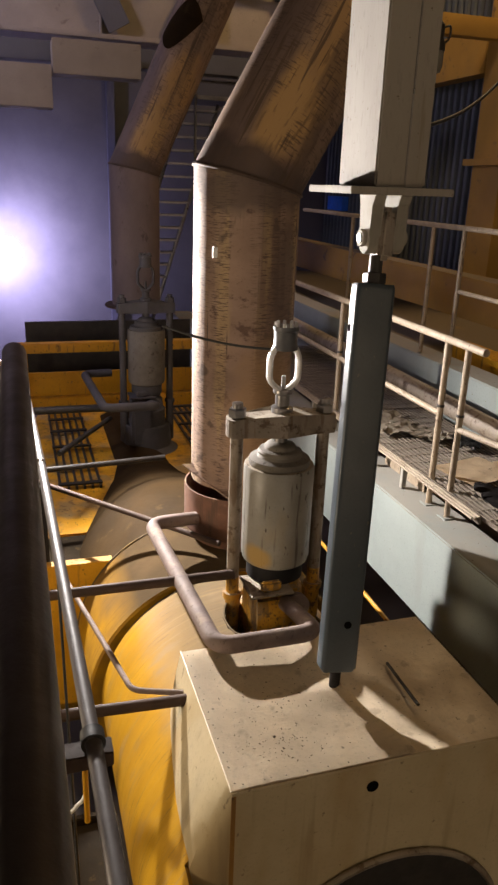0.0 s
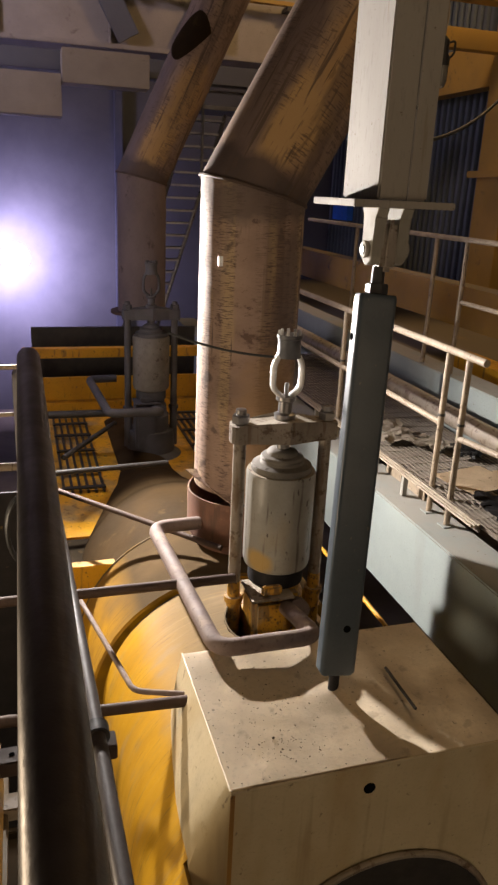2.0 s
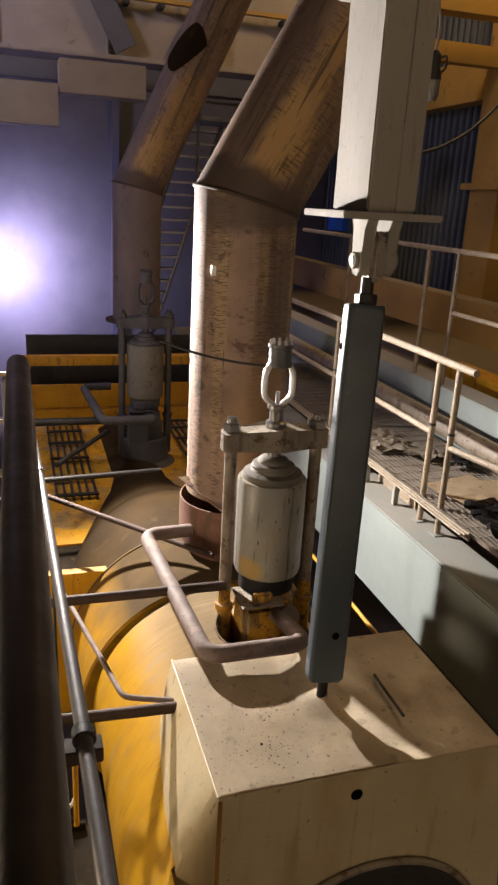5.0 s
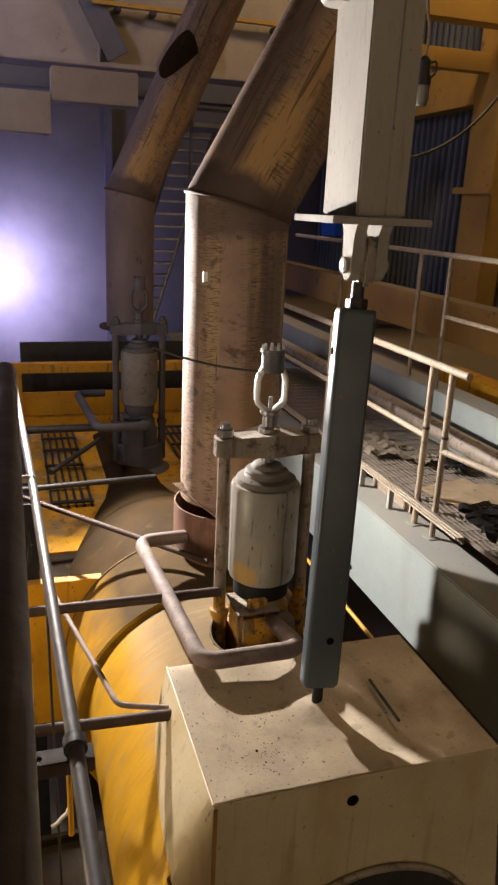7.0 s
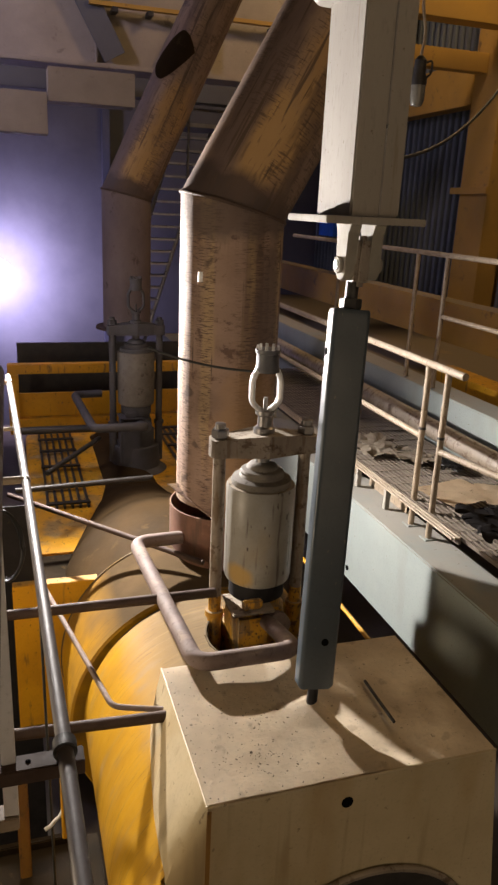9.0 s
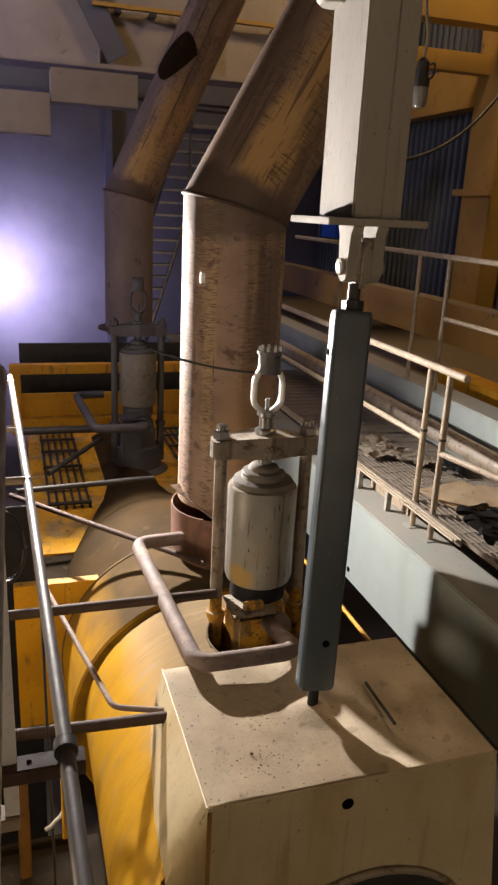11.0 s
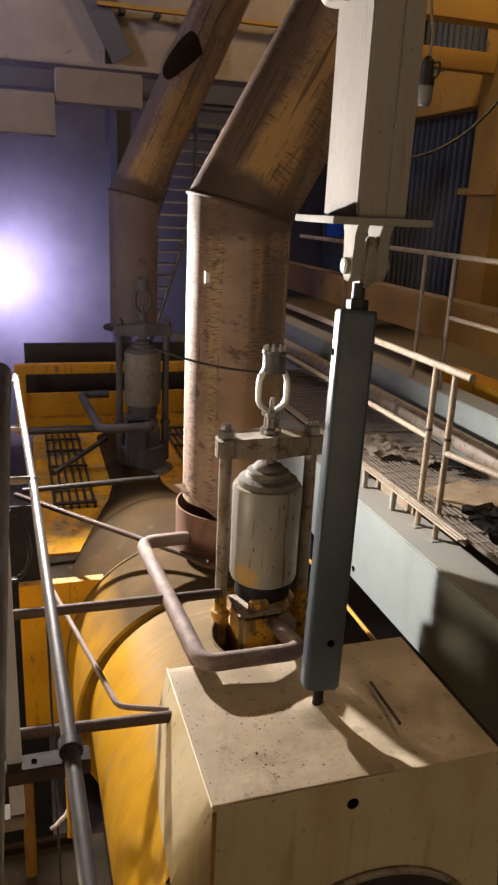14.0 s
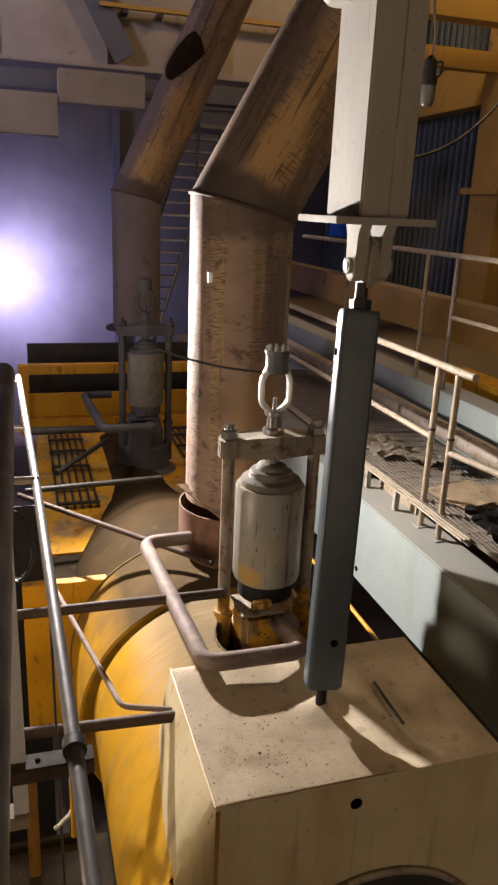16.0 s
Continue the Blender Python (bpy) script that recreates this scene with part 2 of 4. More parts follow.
CHIPPED = material("chipped_yellow_paint", (0.52, 0.27, 0.018), (0.4, 0.2, 0.02), 0.5, scale=7.0, stain=(0.1, 0.06, 0.03), stain_at=0.54, dust=(0.3, 0.22, 0.13), dust_amount=0.6)
marks(CHIPPED, [((22, 22, 6), 0.54, 0.62, 0.75, (0.13, 0.075, 0.03)), ((70, 70, 50), 0.62, 0.67, 0.9, (0.05, 0.032, 0.02)), ((9, 9, 4), 0.56, 0.66, 0.5, (0.22, 0.19, 0.15))])
# steel of the far unit, its dimness and haze put into the colour
HAZESTEEL = material("haze_dimmed_steel", (0.075, 0.07, 0.075), (0.055, 0.052, 0.056), 0.75, scale=6.0, stain=(0.14, 0.1, 0.04), stain_at=0.66)
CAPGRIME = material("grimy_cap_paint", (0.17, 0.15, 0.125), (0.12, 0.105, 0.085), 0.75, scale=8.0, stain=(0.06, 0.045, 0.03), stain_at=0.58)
# rust of the far pipe, with the purple haze before it mixed in
HAZERUST = material("purple_hazed_rust", (0.175, 0.13, 0.125), (0.125, 0.092, 0.092), 0.8, scale=3.0, stain=(0.08, 0.055, 0.05), stain_at=0.6, stretch=(1, 1, 0.6))
REDRUST = material("red_rust", (0.19, 0.09, 0.058), (0.12, 0.06, 0.04), 0.7, scale=5.0, stain=(0.1, 0.06, 0.04), stain_at=0.62)
marks(REDRUST, [((20, 20, 2), 0.52, 0.64, 0.7, (0.09, 0.05, 0.035)), ((8, 8, 8), 0.58, 0.66, 0.6, (0.28, 0.17, 0.1))])
BROWNPIPE = material("brown_pipe", (0.2, 0.145, 0.125), (0.14, 0.1, 0.085), 0.72, 0.0, scale=7.0, stain=(0.08, 0.055, 0.045), stain_at=0.62, dust=(0.28, 0.22, 0.18), dust_amount=0.25)
STRUTBLUE = material("blue_grey_paint", (0.05, 0.067, 0.086), (0.04, 0.055, 0.072), 0.4, scale=3.0, stain=(0.1, 0.1, 0.1), stain_at=0.7, dust=DUST, dust_amount=0.3)
WHITE = material("white_grey_paint", (0.36, 0.335, 0.3), (0.315, 0.29, 0.26), 0.82, scale=2.0, stain=(0.4, 0.33, 0.25), stain_at=0.72, stretch=(1, 1, 0.3))
TEAL = material("pale_teal_paint", (0.28, 0.315, 0.30), (0.24, 0.275, 0.262), 0.7, scale=2.0, stain=(0.25, 0.2, 0.13), stain_at=0.7, dust=(0.31, 0.3, 0.265), dust_amount=0.6)
RAIL = material("cream_rail_paint", (0.35, 0.28, 0.2), (0.26, 0.2, 0.14), 0.6, scale=9.0, stain=(0.2, 0.12, 0.06), stain_at=0.66, dust=DUST, dust_amount=0.4)
TUBEGREY = material("grey_tube_paint", (0.15, 0.13, 0.125), (0.115, 0.1, 0.095), 0.5, 0.1, scale=9.0)
DARKPIPE = material("dark_brown_pipe", (0.088, 0.058, 0.046), (0.062, 0.042, 0.034), 0.7, scale=7.0, stain=(0.05, 0.035, 0.03), stain_at=0.62)
DARKPIPE.node_tree.nodes["Principled BSDF"].inputs["Specular IOR Level"].default_value = 0.2
NEARRAIL = material("worn_steel_rail", (0.16, 0.14, 0.13), (0.11, 0.09, 0.08), 0.4, 0.5, scale=9.0)
BLACK = material("black_steel", (0.035, 0.033, 0.033), (0.05, 0.045, 0.04), 0.5, 0.3, scale=9.0)
GRATE = material("grating_steel", (0.2, 0.17, 0.14), (0.13, 0.1, 0.08), 0.55, 0.4, scale=9.0, dust=DUST, dust_amount=0.6)
CONCRETE = material("dusty_concrete", (0.14, 0.115, 0.085), (0.1, 0.08, 0.06), 0.85, scale=1.2, stain=(0.1, 0.08, 0.06))
WALL = material("dark_wall_sheet", (0.10, 0.10, 0.11), (0.075, 0.075, 0.085), 0.6, scale=1.0)
BEIGE = material("beige_girder", (0.31, 0.26, 0.2), (0.24, 0.2, 0.155), 0.6, scale=1.5, stain=(0.2, 0.16, 0.12))
DIMYELLOW = material("dusty_yellow_steel", (0.42, 0.24, 0.04), (0.33, 0.19, 0.04), 0.6, scale=1.2, stain=(0.16, 0.1, 0.04), stain_at=0.6, dust=(0.2, 0.16, 0.11), dust_amount=0.9)
RIB = material("ribbed_sheet", (0.12, 0.14, 0.16), (0.09, 0.105, 0.12), 0.45, scale=1.0)
BLUEGREY = material("blue_grey_steel", (0.085, 0.09, 0.12), (0.065, 0.07, 0.1), 0.55, scale=2.0)
BLUE = material("blue_paint", (0.03, 0.16, 0.7), (0.03, 0.13, 0.55), 0.5)
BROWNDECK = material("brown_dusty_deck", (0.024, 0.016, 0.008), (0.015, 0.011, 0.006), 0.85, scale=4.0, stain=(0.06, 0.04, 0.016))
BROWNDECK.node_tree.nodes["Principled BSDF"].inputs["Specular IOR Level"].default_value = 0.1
BOARD = material("cardboard", (0.66, 0.53, 0.36), (0.58, 0.46, 0.31), 0.8, scale=5.0, stain=(0.2, 0.14, 0.09))
SACK = material("dirty_sack", (0.4, 0.35, 0.28), (0.26, 0.22, 0.17), 0.9, scale=8.0)
TAG = material("white_tag", (0.8, 0.8, 0.78), (0.75, 0.75, 0.72), 0.4)
CABLE = material("black_rubber", (0.02, 0.02, 0.02), (0.03, 0.03, 0.03), 0.5)
DARKSTEEL = material("dark_steel", (0.11, 0.11, 0.12), (0.08, 0.08, 0.085), 0.5, 0.3, scale=12.0)
SILVER = material("bright_steel", (0.6, 0.59, 0.58), (0.5, 0.49, 0.48), 0.5, 0.2, scale=12.0, bump=0.05)
marks(DUSTY, [((2.5, 2.5, 2.5), 0.5, 0.68, 0.35, (0.4, 0.31, 0.21)), ((70, 70, 70), 0.68, 0.72, 0.8, (0.1, 0.075, 0.05)), ((11, 11, 11), 0.62, 0.7, 0.5, (0.3, 0.235, 0.16))])
marks(TEAL, [((40, 40, 40), 0.7, 0.74, 0.8, (0.14, 0.08, 0.045)), ((6, 3, 1), 0.58, 0.72, 0.3, (0.2, 0.19, 0.15))])
marks(RAIL, [((50, 50, 18), 0.62, 0.68, 0.8, (0.1, 0.06, 0.035))])
marks(WHITE, [((30, 30, 2), 0.66, 0.72, 0.4, (0.2, 0.15, 0.1)), ((60, 60, 60), 0.7, 0.74, 0.7, (0.12, 0.08, 0.05))])
marks(STRUTBLUE, [((45, 45, 25), 0.69, 0.73, 0.6, (0.14, 0.13, 0.11))])
marks(BROWNPIPE, [((40, 40, 40), 0.6, 0.68, 0.5, (0.07, 0.045, 0.038))])
LAMPGLOW = glow("flood_glass", (1.0, 0.93, 1.0), 150.0)
# black of the flat discs that stand for shade inside holes
HOLESHADE = material("hole_shade", (0.006, 0.006, 0.006), (0.004, 0.004, 0.004), 1.0, bump=0)
HOLESHADE.node_tree.nodes["Principled BSDF"].inputs["Specular IOR Level"].default_value = 0.0
GLASS = material("frosted_glass", (0.2, 0.19, 0.16), (0.14, 0.13, 0.11), 0.2)


# ---- mesh helpers ----
def thing(name, at, label, category, group="", kind=""):
    ob = new(name)
    ob.location = at
    return tagged(ob, label, category, group, kind)


def part(name, bm, mat, parent=None, label="", smooth=False):
    me = bpy.data.meshes.new(name)
    bmesh.ops.recalc_face_normals(bm, faces=bm.faces)
    for f in bm.faces:
        f.smooth = smooth
    if smooth:
        for e in bm.edges:
            if len(e.link_faces) == 2 and e.calc_face_angle(0) > 0.6:
                e.smooth = False
    bm.to_mesh(me)
    bm.free()
    me.materials.append(mat)
    ob = new(name, me)
    if parent:
        ob.parent = parent
    if label:
        ob["label"] = label
    return ob


def box(lo, hi, bevel=0.004, bm=None):
    bm = bm or bmesh.new()
    c = [(a + b) / 2 for a, b in zip(lo, hi)]
    d = [abs(b - a) for a, b in zip(lo, hi)]
    g = bmesh.ops.create_cube(bm, size=1, matrix=Matrix.Translation(c) @ Matrix.Diagonal((*d, 1)))
    if bevel:
        es = list({e for v in g["verts"] for e in v.link_edges})
        bmesh.ops.bevel(bm, geom=es, offset=min(bevel, min(d) * 0.4), segments=2, affect="EDGES")
    return bm


def lathe(profile, seg=40, bm=None, at=(0, 0, 0)):
    """A solid of revolution about z from (radius, z) pairs."""
    bm = bm or bmesh.new()
    rings = []
    for r, z in profile:
        if r < 1e-5:
            rings.append([bm.verts.new((at[0], at[1], at[2] + z))])
        else:
            rings.append([bm.verts.new((at[0] + r * math.cos(2 * math.pi * k / seg), at[1] + r * math.sin(2 * math.pi * k / seg), at[2] + z)) for k in range(seg)])
    for a, b in zip(rings, rings[1:]):
        for k in range(seg):
            q = [a[k % len(a)], a[(k + 1) % len(a)], b[(k + 1) % len(b)], b[k % len(b)]]
            q = list(dict.fromkeys(q))
            if len(q) > 2:
                bm.faces.new(q)
    for ring in (rings[0], rings[-1]):
        if len(ring) > 2:
            bm.faces.new(ring)
    return bm


def rounded(points, radius, steps=7):
    """A polyline with its corners rounded."""
    pts = [Vector(p) for p in points]
    out = [pts[0]]
    for a, b, c in zip(pts, pts[1:], pts[2:]):
        u, v = (a - b), (c - b)
        r = min(radius, u.length * 0.48, v.length * 0.48)
        p, q = b + u.normalized() * r, b + v.normalized() * r
        for k in range(steps + 1):
            s = k / steps
            out.append(p * (1 - s) ** 2 + b * 2 * s * (1 - s) + q * s * s)
    return out + [pts[-1]]


def tube(points, r, seg=16, bm=None):
    """A round bar along a polyline, with closed ends."""
    bm = bm or bmesh.new()
    pts = [Vector(p) for p in points]
    rings, side = [], None
    for i, p in enumerate(pts):
        d = (pts[min(i + 1, len(pts) - 1)] - pts[max(i - 1, 0)]).normalized()
        if side is None:
            side = d.orthogonal().normalized()
        side = (side - d * side.dot(d)).normalized()
        up = d.cross(side)
        rings.append([bm.verts.new(p + (side * math.cos(a) + up * math.sin(a)) * r) for a in (2 * math.pi * k / seg for k in range(seg))])
    for a, b in zip(rings, rings[1:]):
        for k in range(seg):
            bm.faces.new((a[k], a[(k + 1) % seg], b[(k + 1) % seg], b[k]))
    bm.faces.new(rings[0]), bm.faces.new(rings[-1])
    return bm


def hexnut(at, r, h, bm=None):
    return lathe([(r * 0.92, 0), (r, h * 0.12), (r, h * 0.88), (r * 0.92, h)], 6, bm, at)


def sag(a, b, drop, n=14):
    a, b = Vector(a), Vector(b)
    return [a.lerp(b, k / n) - Vector((0, 0, drop * 4 * (k / n) * (1 - k / n))) for k in range(n + 1)]


# ---- the hall ----
def hall():
    floor = tagged(part("floor", box((-9, -9, -3.3), (14, 20, -3.0), 0), CONCRETE), "dusty dark concrete floor of an industrial hall", "floor", kind="structure")
    w = part("wall_north", box((-9, 18.0, -3), (14, 18.2, 12), 0), WALL)
    tagged(w, "dark sheet-metal wall at the end of the hall", "wall", kind="structure")
    w = part("wall_west", box((-9.2, -9, -3), (-9, 18, 12), 0), WALL)
    tagged(w, "dark sheet-metal side wall of the hall", "wall", kind="structure")
    w = part("wall_east", box((14, -9, -3), (14.2, 18, 12), 0), WALL)
    tagged(w, "dark sheet-metal side wall of the hall", "wall", kind="structure")
    # the unseen wall behind has a wide opening, added to admit the world light
    bm = box((-9, -9.2, -3), (-3, -9, 12), 0)
    box((7, -9.2, -3), (14, -9, 12), 0, bm)
    box((-3, -9.2, 5), (7, -9, 12), 0, bm)
    tagged(part("wall_south", bm, WALL), "unseen dark sheet-metal wall with an opening added for light", "wall", kind="structure")
    tagged(part("ceiling", box((-9, -9, 12), (14, 18, 12.2), 0), WALL), "dark roof sheeting of the hall", "ceiling", kind="structure")


hall()


# ---- the mill drum and casing ----
def drum():
    d = thing("mill_drum", (1.1, 2.24, -0.9), "dusty yellow-painted horizontal steel drum", "drum")
    turn = Matrix.Rotation(radians(-90), 4, "X")

    def along(profile, seg=96):
        bm = lathe(profile, seg)
        bmesh.ops.transform(bm, matrix=turn, verts=bm.verts)
        return bm
    # the shell, with an open well in its crown where the hydraulic unit goes in
    cx, cy, cr = 0.205, 1.29, 0.335
    bm = bmesh.new()
    seg, n, rad, length = 220, 110, 0.795, 1.76
    rows = [[bm.verts.new((rad * math.sin(2 * math.pi * k / seg), 0.07 + (length - 0.07) * j / n, rad * math.cos(2 * math.pi * k / seg))) for k in range(seg)] for j in range(n + 1)]
    for j in range(n):
        for k in range(seg):
            q = (rows[j][k], rows[j][(k + 1) % seg], rows[j + 1][(k + 1) % seg], rows[j + 1][k])
            mid = sum((v.co for v in q), Vector()) / 4
            if mid.z > 0 and math.hypot(mid.x - cx, mid.y - cy) < cr:
                continue
            bm.faces.new(q)
    part("shell", bm, DRUM, d, smooth=True)
    # the part of the shell that runs on beside the cover box
    bm = bmesh.new()
    ks = [radians(-205 + 4 * k) for k in range(43)]
    a, b = [bm.verts.new((rad * math.sin(t), -0.9, rad * math.cos(t))) for t in ks], [bm.verts.new((rad * math.sin(t), 0.07, rad * math.cos(t))) for t in ks]
    keep = [k for k in range(42) if math.sin(ks[k]) < -0.76 and math.sin(ks[k + 1]) < -0.76]
    for k in keep:
        bm.faces.new((a[k], a[k + 1], b[k + 1], b[k]))
    bmesh.ops.delete(bm, geom=[v for v in bm.verts if not v.link_faces], context="VERTS")
    bmesh.ops.solidify(bm, geom=bm.faces[:], thickness=0.02)
    part("side_shell", bm, DRUM, d, smooth=True)
    part("front_end", along([(0, 0.08), (0.794, 0.08), (0.794, 0.09), (0, 0.09)]), DRUM, d)
    ring = [(cx + cr * math.cos(a), cy + cr * math.sin(a)) for a in (2 * math.pi * k / 64 for k in range(65))]
    part("well_rim", tube([(x, y, math.sqrt(rad * rad - x * x)) for x, y in ring], 0.006, 8), DARKDUST, d, smooth=True)
    bm = bmesh.new()
    hi = [bm.verts.new((x, y, math.sqrt(rad * rad - x * x))) for x, y in ring[:-1]]
    lo = [bm.verts.new((x, y, 0.56)) for x, y in ring[:-1]]
    for k in range(64):
        bm.faces.new((hi[k], hi[(k + 1) % 64], lo[(k + 1) % 64], lo[k]))
    bm.faces.new(lo)
    part("well", bm, DARKDUST, d, "shallow dirty well in the drum", True)
    part("joint_band", along([(0.0, 1.762), (0.765, 1.762), (0.765, 1.85), (0, 1.85)]), DARKDUST, d, "sunken dirty joint band", True)

    def low(profile):
        bm = along(profile)
        bmesh.ops.translate(bm, vec=(0.02, 0, -0.1), verts=bm.verts)
        return bm
    # the wider end tapers off under dirt, with its shade put into the colour
    part("end_ring", low([(0.0, 1.83), (0.885, 1.83), (0.9, 1.845), (0.9, 2.62), (0, 2.62)]), DIRTDRUM, d, "brown dust-coated end ring", True)
    part("end_seam", low([(0.89, 2.6), (0.909, 2.604), (0.909, 2.616), (0.89, 2.62)]), DARKDUST, d, smooth=True)
    part("end_taper", low([(0.0, 2.622), (0.897, 2.622), (0.895, 3.3), (0.82, 3.62), (0.66, 4.2), (0.52, 4.75), (0.47, 5.1), (0.46, 6.9), (0, 6.9)]), TAPERSHADE, d, "tapering dirty end of the drum, darkened for shade", True)


drum()


def casing():
    c = thing("mill_casing", (0, 0, 0), "yellow steel mill casing under dust", "casing")
    part("end_plate", box((-0.1, 4.85, -1.54), (1.6, 4.93, -0.36)), YELLOW, c)
    part("body", box((0.08, 5.85, -2.4), (2.3, 9.35, -0.62), 0.02), YELLOW, c)
    part("ledge", box((-0.1, 4.932, -0.66), (0.62, 5.848, -0.63), 0.004), BROWNDECK, c, "dark brown sunken ledge")
    part("ledge_lip", box((-0.08, 5.03, -0.63), (0.42, 5.05, -0.6), 0.004), DARKDUST, c)
    bm = bmesh.new()
    box((-0.1, 9.36, -0.62), (2.4, 9.5, -0.42), 0.01, bm)
    box((-0.1, 9.36, 0.16), (2.4, 9.5, 0.28), 0.01, bm)
    box((-0.1, 9.36, -0.42), (0.03, 9.5, 0.16), 0.01, bm)
    box((2.27, 9.36, -0.42), (2.4, 9.5, 0.16), 0.01, bm)
    part("back_frame", bm, YELLOW, c)
    part("inner_sill", box((0.031, 9.5, -0.6), (2.269, 9.54, -0.12), 0.006), YELLOW, c, "yellow inner sill plate")
    # black panel standing for the unlit inside of the casing
    part("interior_shade", box((0.03, 10.2, -0.6), (2.27, 10.25, 0.4)), BLACK, c)


casing()


# ---- the sheet-metal box over the drum's bearing ----
def cover_box():
    b = thing("bearing_cover", (0.63, 2.22, 0), "cream sheet-metal cover box with a dusty dented top", "cover")
    W, L = 1.325, 0.94
    # top: a dented sheet in two halves, folded along a ridge
    bm = bmesh.new()
    nx, ny = 40, 30
    grid = []
    for j in range(ny + 1):
        row = []
        for i in range(nx + 1):
            x, y = W * i / nx, L * j / ny
            z = 0.012 * (noise.noise((x * 2.6, y * 2.6, 3)) + 0.4 * noise.noise((x * 7, y * 7, 9)))
            z += 0.035 * noise.noise((x * 3.2, y * 2.2, 21)) * min(1, max(0, (x - 0.6) / 0.3))
            lapped = 0.80 - 0.17 * min(1, y / 0.5)
            z -= 0.018 * math.exp(-((x - lapped - 0.09) / 0.1) ** 2)
            edge = min(x, W - x, y, L - y)
            z *= min(1, edge / 0.12)
            row.append(bm.verts.new((x, y, z)))
        grid.append(row)
    for j in range(ny):
        for i in range(nx):
            bm.faces.new((grid[j][i], grid[j][i + 1], grid[j + 1][i + 1], grid[j + 1][i]))
    part("top_sheet", bm, DUSTY, b, "dusty dented top sheet", True)
    # side sheet with its foot spread on the drum, and the front sheet joined to it
    bm = bmesh.new()
    cols = []
    for y, foot, deep in ((0.0, 0.0, 0.40), (0.03, 0.11, 0.40), (0.062, 0.148, 0.40), (0.2, 0.146, 0.395), (0.39, 0.138, 0.388), (0.6, 0.112, 0.357), (0.82, 0.079, 0.325), (0.94, 0.052, 0.30)):
        cols.append([[bm.verts.new((dx - foot * min(1, h) ** 0.8, y, -0.002 - deep * h)) for h in (0, 0.35, 0.7, 1.0, 2.6)] for dx in (0, 0.02)])
    for p, q in zip(cols, cols[1:]):
        for h in range(4):
            bm.faces.new((p[0][h], q[0][h], q[0][h + 1], p[0][h + 1]))
            bm.faces.new((p[1][h + 1], q[1][h + 1], q[1][h], p[1][h]))
        bm.faces.new((p[0][0], p[1][0], q[1][0], q[0][0]))
        bm.faces.new((p[0][4], q[0][4], q[1][4], p[1][4]))
    for e in (cols[0], cols[-1]):
        for h in range(4):
            bm.faces.new((e[0][h], e[0][h + 1], e[1][h + 1], e[1][h]))
    part("side_panel", bm, CREAM, b, smooth=True)
    bm = bmesh.new()
    q = [(0.0, -0.004), (W, -0.004), (W + 0.19, -1.4), (0.0, -1.4)]
    f, r = [bm.verts.new((x, -0.004, z)) for x, z in q], [bm.verts.new((x, 0.02, z)) for x, z in q]
    bm.faces.new(f), bm.faces.new(r)
    for k in range(4):
        bm.faces.new((f[k], f[(k + 1) % 4], r[(k + 1) % 4], r[k]))
    part("front_panel", bm, CREAM, b, "cream front sheet stained brown")
    bm = bmesh.new()
    ends = [[bm.verts.new((x, y, z)) for x, z in ((W - 0.02, -0.004), (W, -0.004), (W + 0.19, -1.4), (W + 0.17, -1.4))] for y in (0.02, L)]
    bm.faces.new(ends[0]), bm.faces.new(ends[1])
    for k in range(4):
        bm.faces.new((ends[0][k], ends[0][(k + 1) % 4], ends[1][(k + 1) % 4], ends[1][k]))
    part("side_panel", bm, CREAM, b)
    part("back_panel", box((0.03, L - 0.02, -0.3), (W - 0.02, L, -0.004), 0.003), CREAM, b)
    # the nearer top sheet laps over the other one
    bm = bmesh.new()
    lap = []
    for j in range(25):
        row = []
        y = 0.9 * j / 24
        edge = 0.80 - 0.17 * min(1, y / 0.5) + (0.012 * math.sin(y * 9))
        for i in range(25):
            x = 0.002 + edge * i / 24
            z = 0.014 + 0.010 * noise.noise((x * 3, y * 3, 5)) + 0.004 * noise.noise((x * 9, y * 9, 2)) + 0.085 * max(0, i / 24 - 0.8) * (0.8 + 0.45 * math.sin(y * 17 + 1)) * min(1, y / 0.05 + 0.3) + 0.03 * math.exp(-((y - 0.44) / 0.09) ** 2) * max(0, i / 24 - 0.75) * 4
            row.append(bm.verts.new((x, y, z)))
        lap.append(row)
    for j in range(24):
        for i in range(24):
            bm.faces.new((lap[j][i], lap[j][i + 1], lap[j + 1][i + 1], lap[j + 1][i]))
    bmesh.ops.solidify(bm, geom=bm.faces[:], thickness=0.004)
    lapped_sheet = part("lap_sheet", bm, DUSTY, b, "dusty lapped sheet with rivets", True)
    rivet = lathe([(0, 0), (0.0032, 0), (0.0026, 0.0012), (0, 0.002)], 8)
    first = part("rivet", rivet, BLACK, lapped_sheet)
    first.location = (0.02, 0.03, 0.016)
    for x, y in [(0.02, 0.03 + 0.085 * k) for k in range(1, 11)] + [(0.05 + 0.09 * k, 0.018) for k in range(8)] + [(0.775 - 0.16 * min(1, (0.06 + 0.09 * k) / 0.5), 0.06 + 0.09 * k) for k in range(7)]:
        o = new("rivet", first.data)
        o.parent, o.location = lapped_sheet, (x, y, 0.016)
    # folded lip along the edges, and the rusted corner seam
    part("corner_seam", box((-0.003, -0.01, -1.3), (0.016, -0.0045, -0.012), 0.002), RUSTYELLOW, b, "rust-brown corner seam")
    part("edge_lip", tube([(0, 0, 0.002), (0, L, 0.002)], 0.006, 8), CREAM, b)
    part("edge_lip", tube([(0, -0.002, 0.0), (0.45, -0.002, 0.004), (W, -0.002, 0.0)], 0.006, 8), CREAM, b)
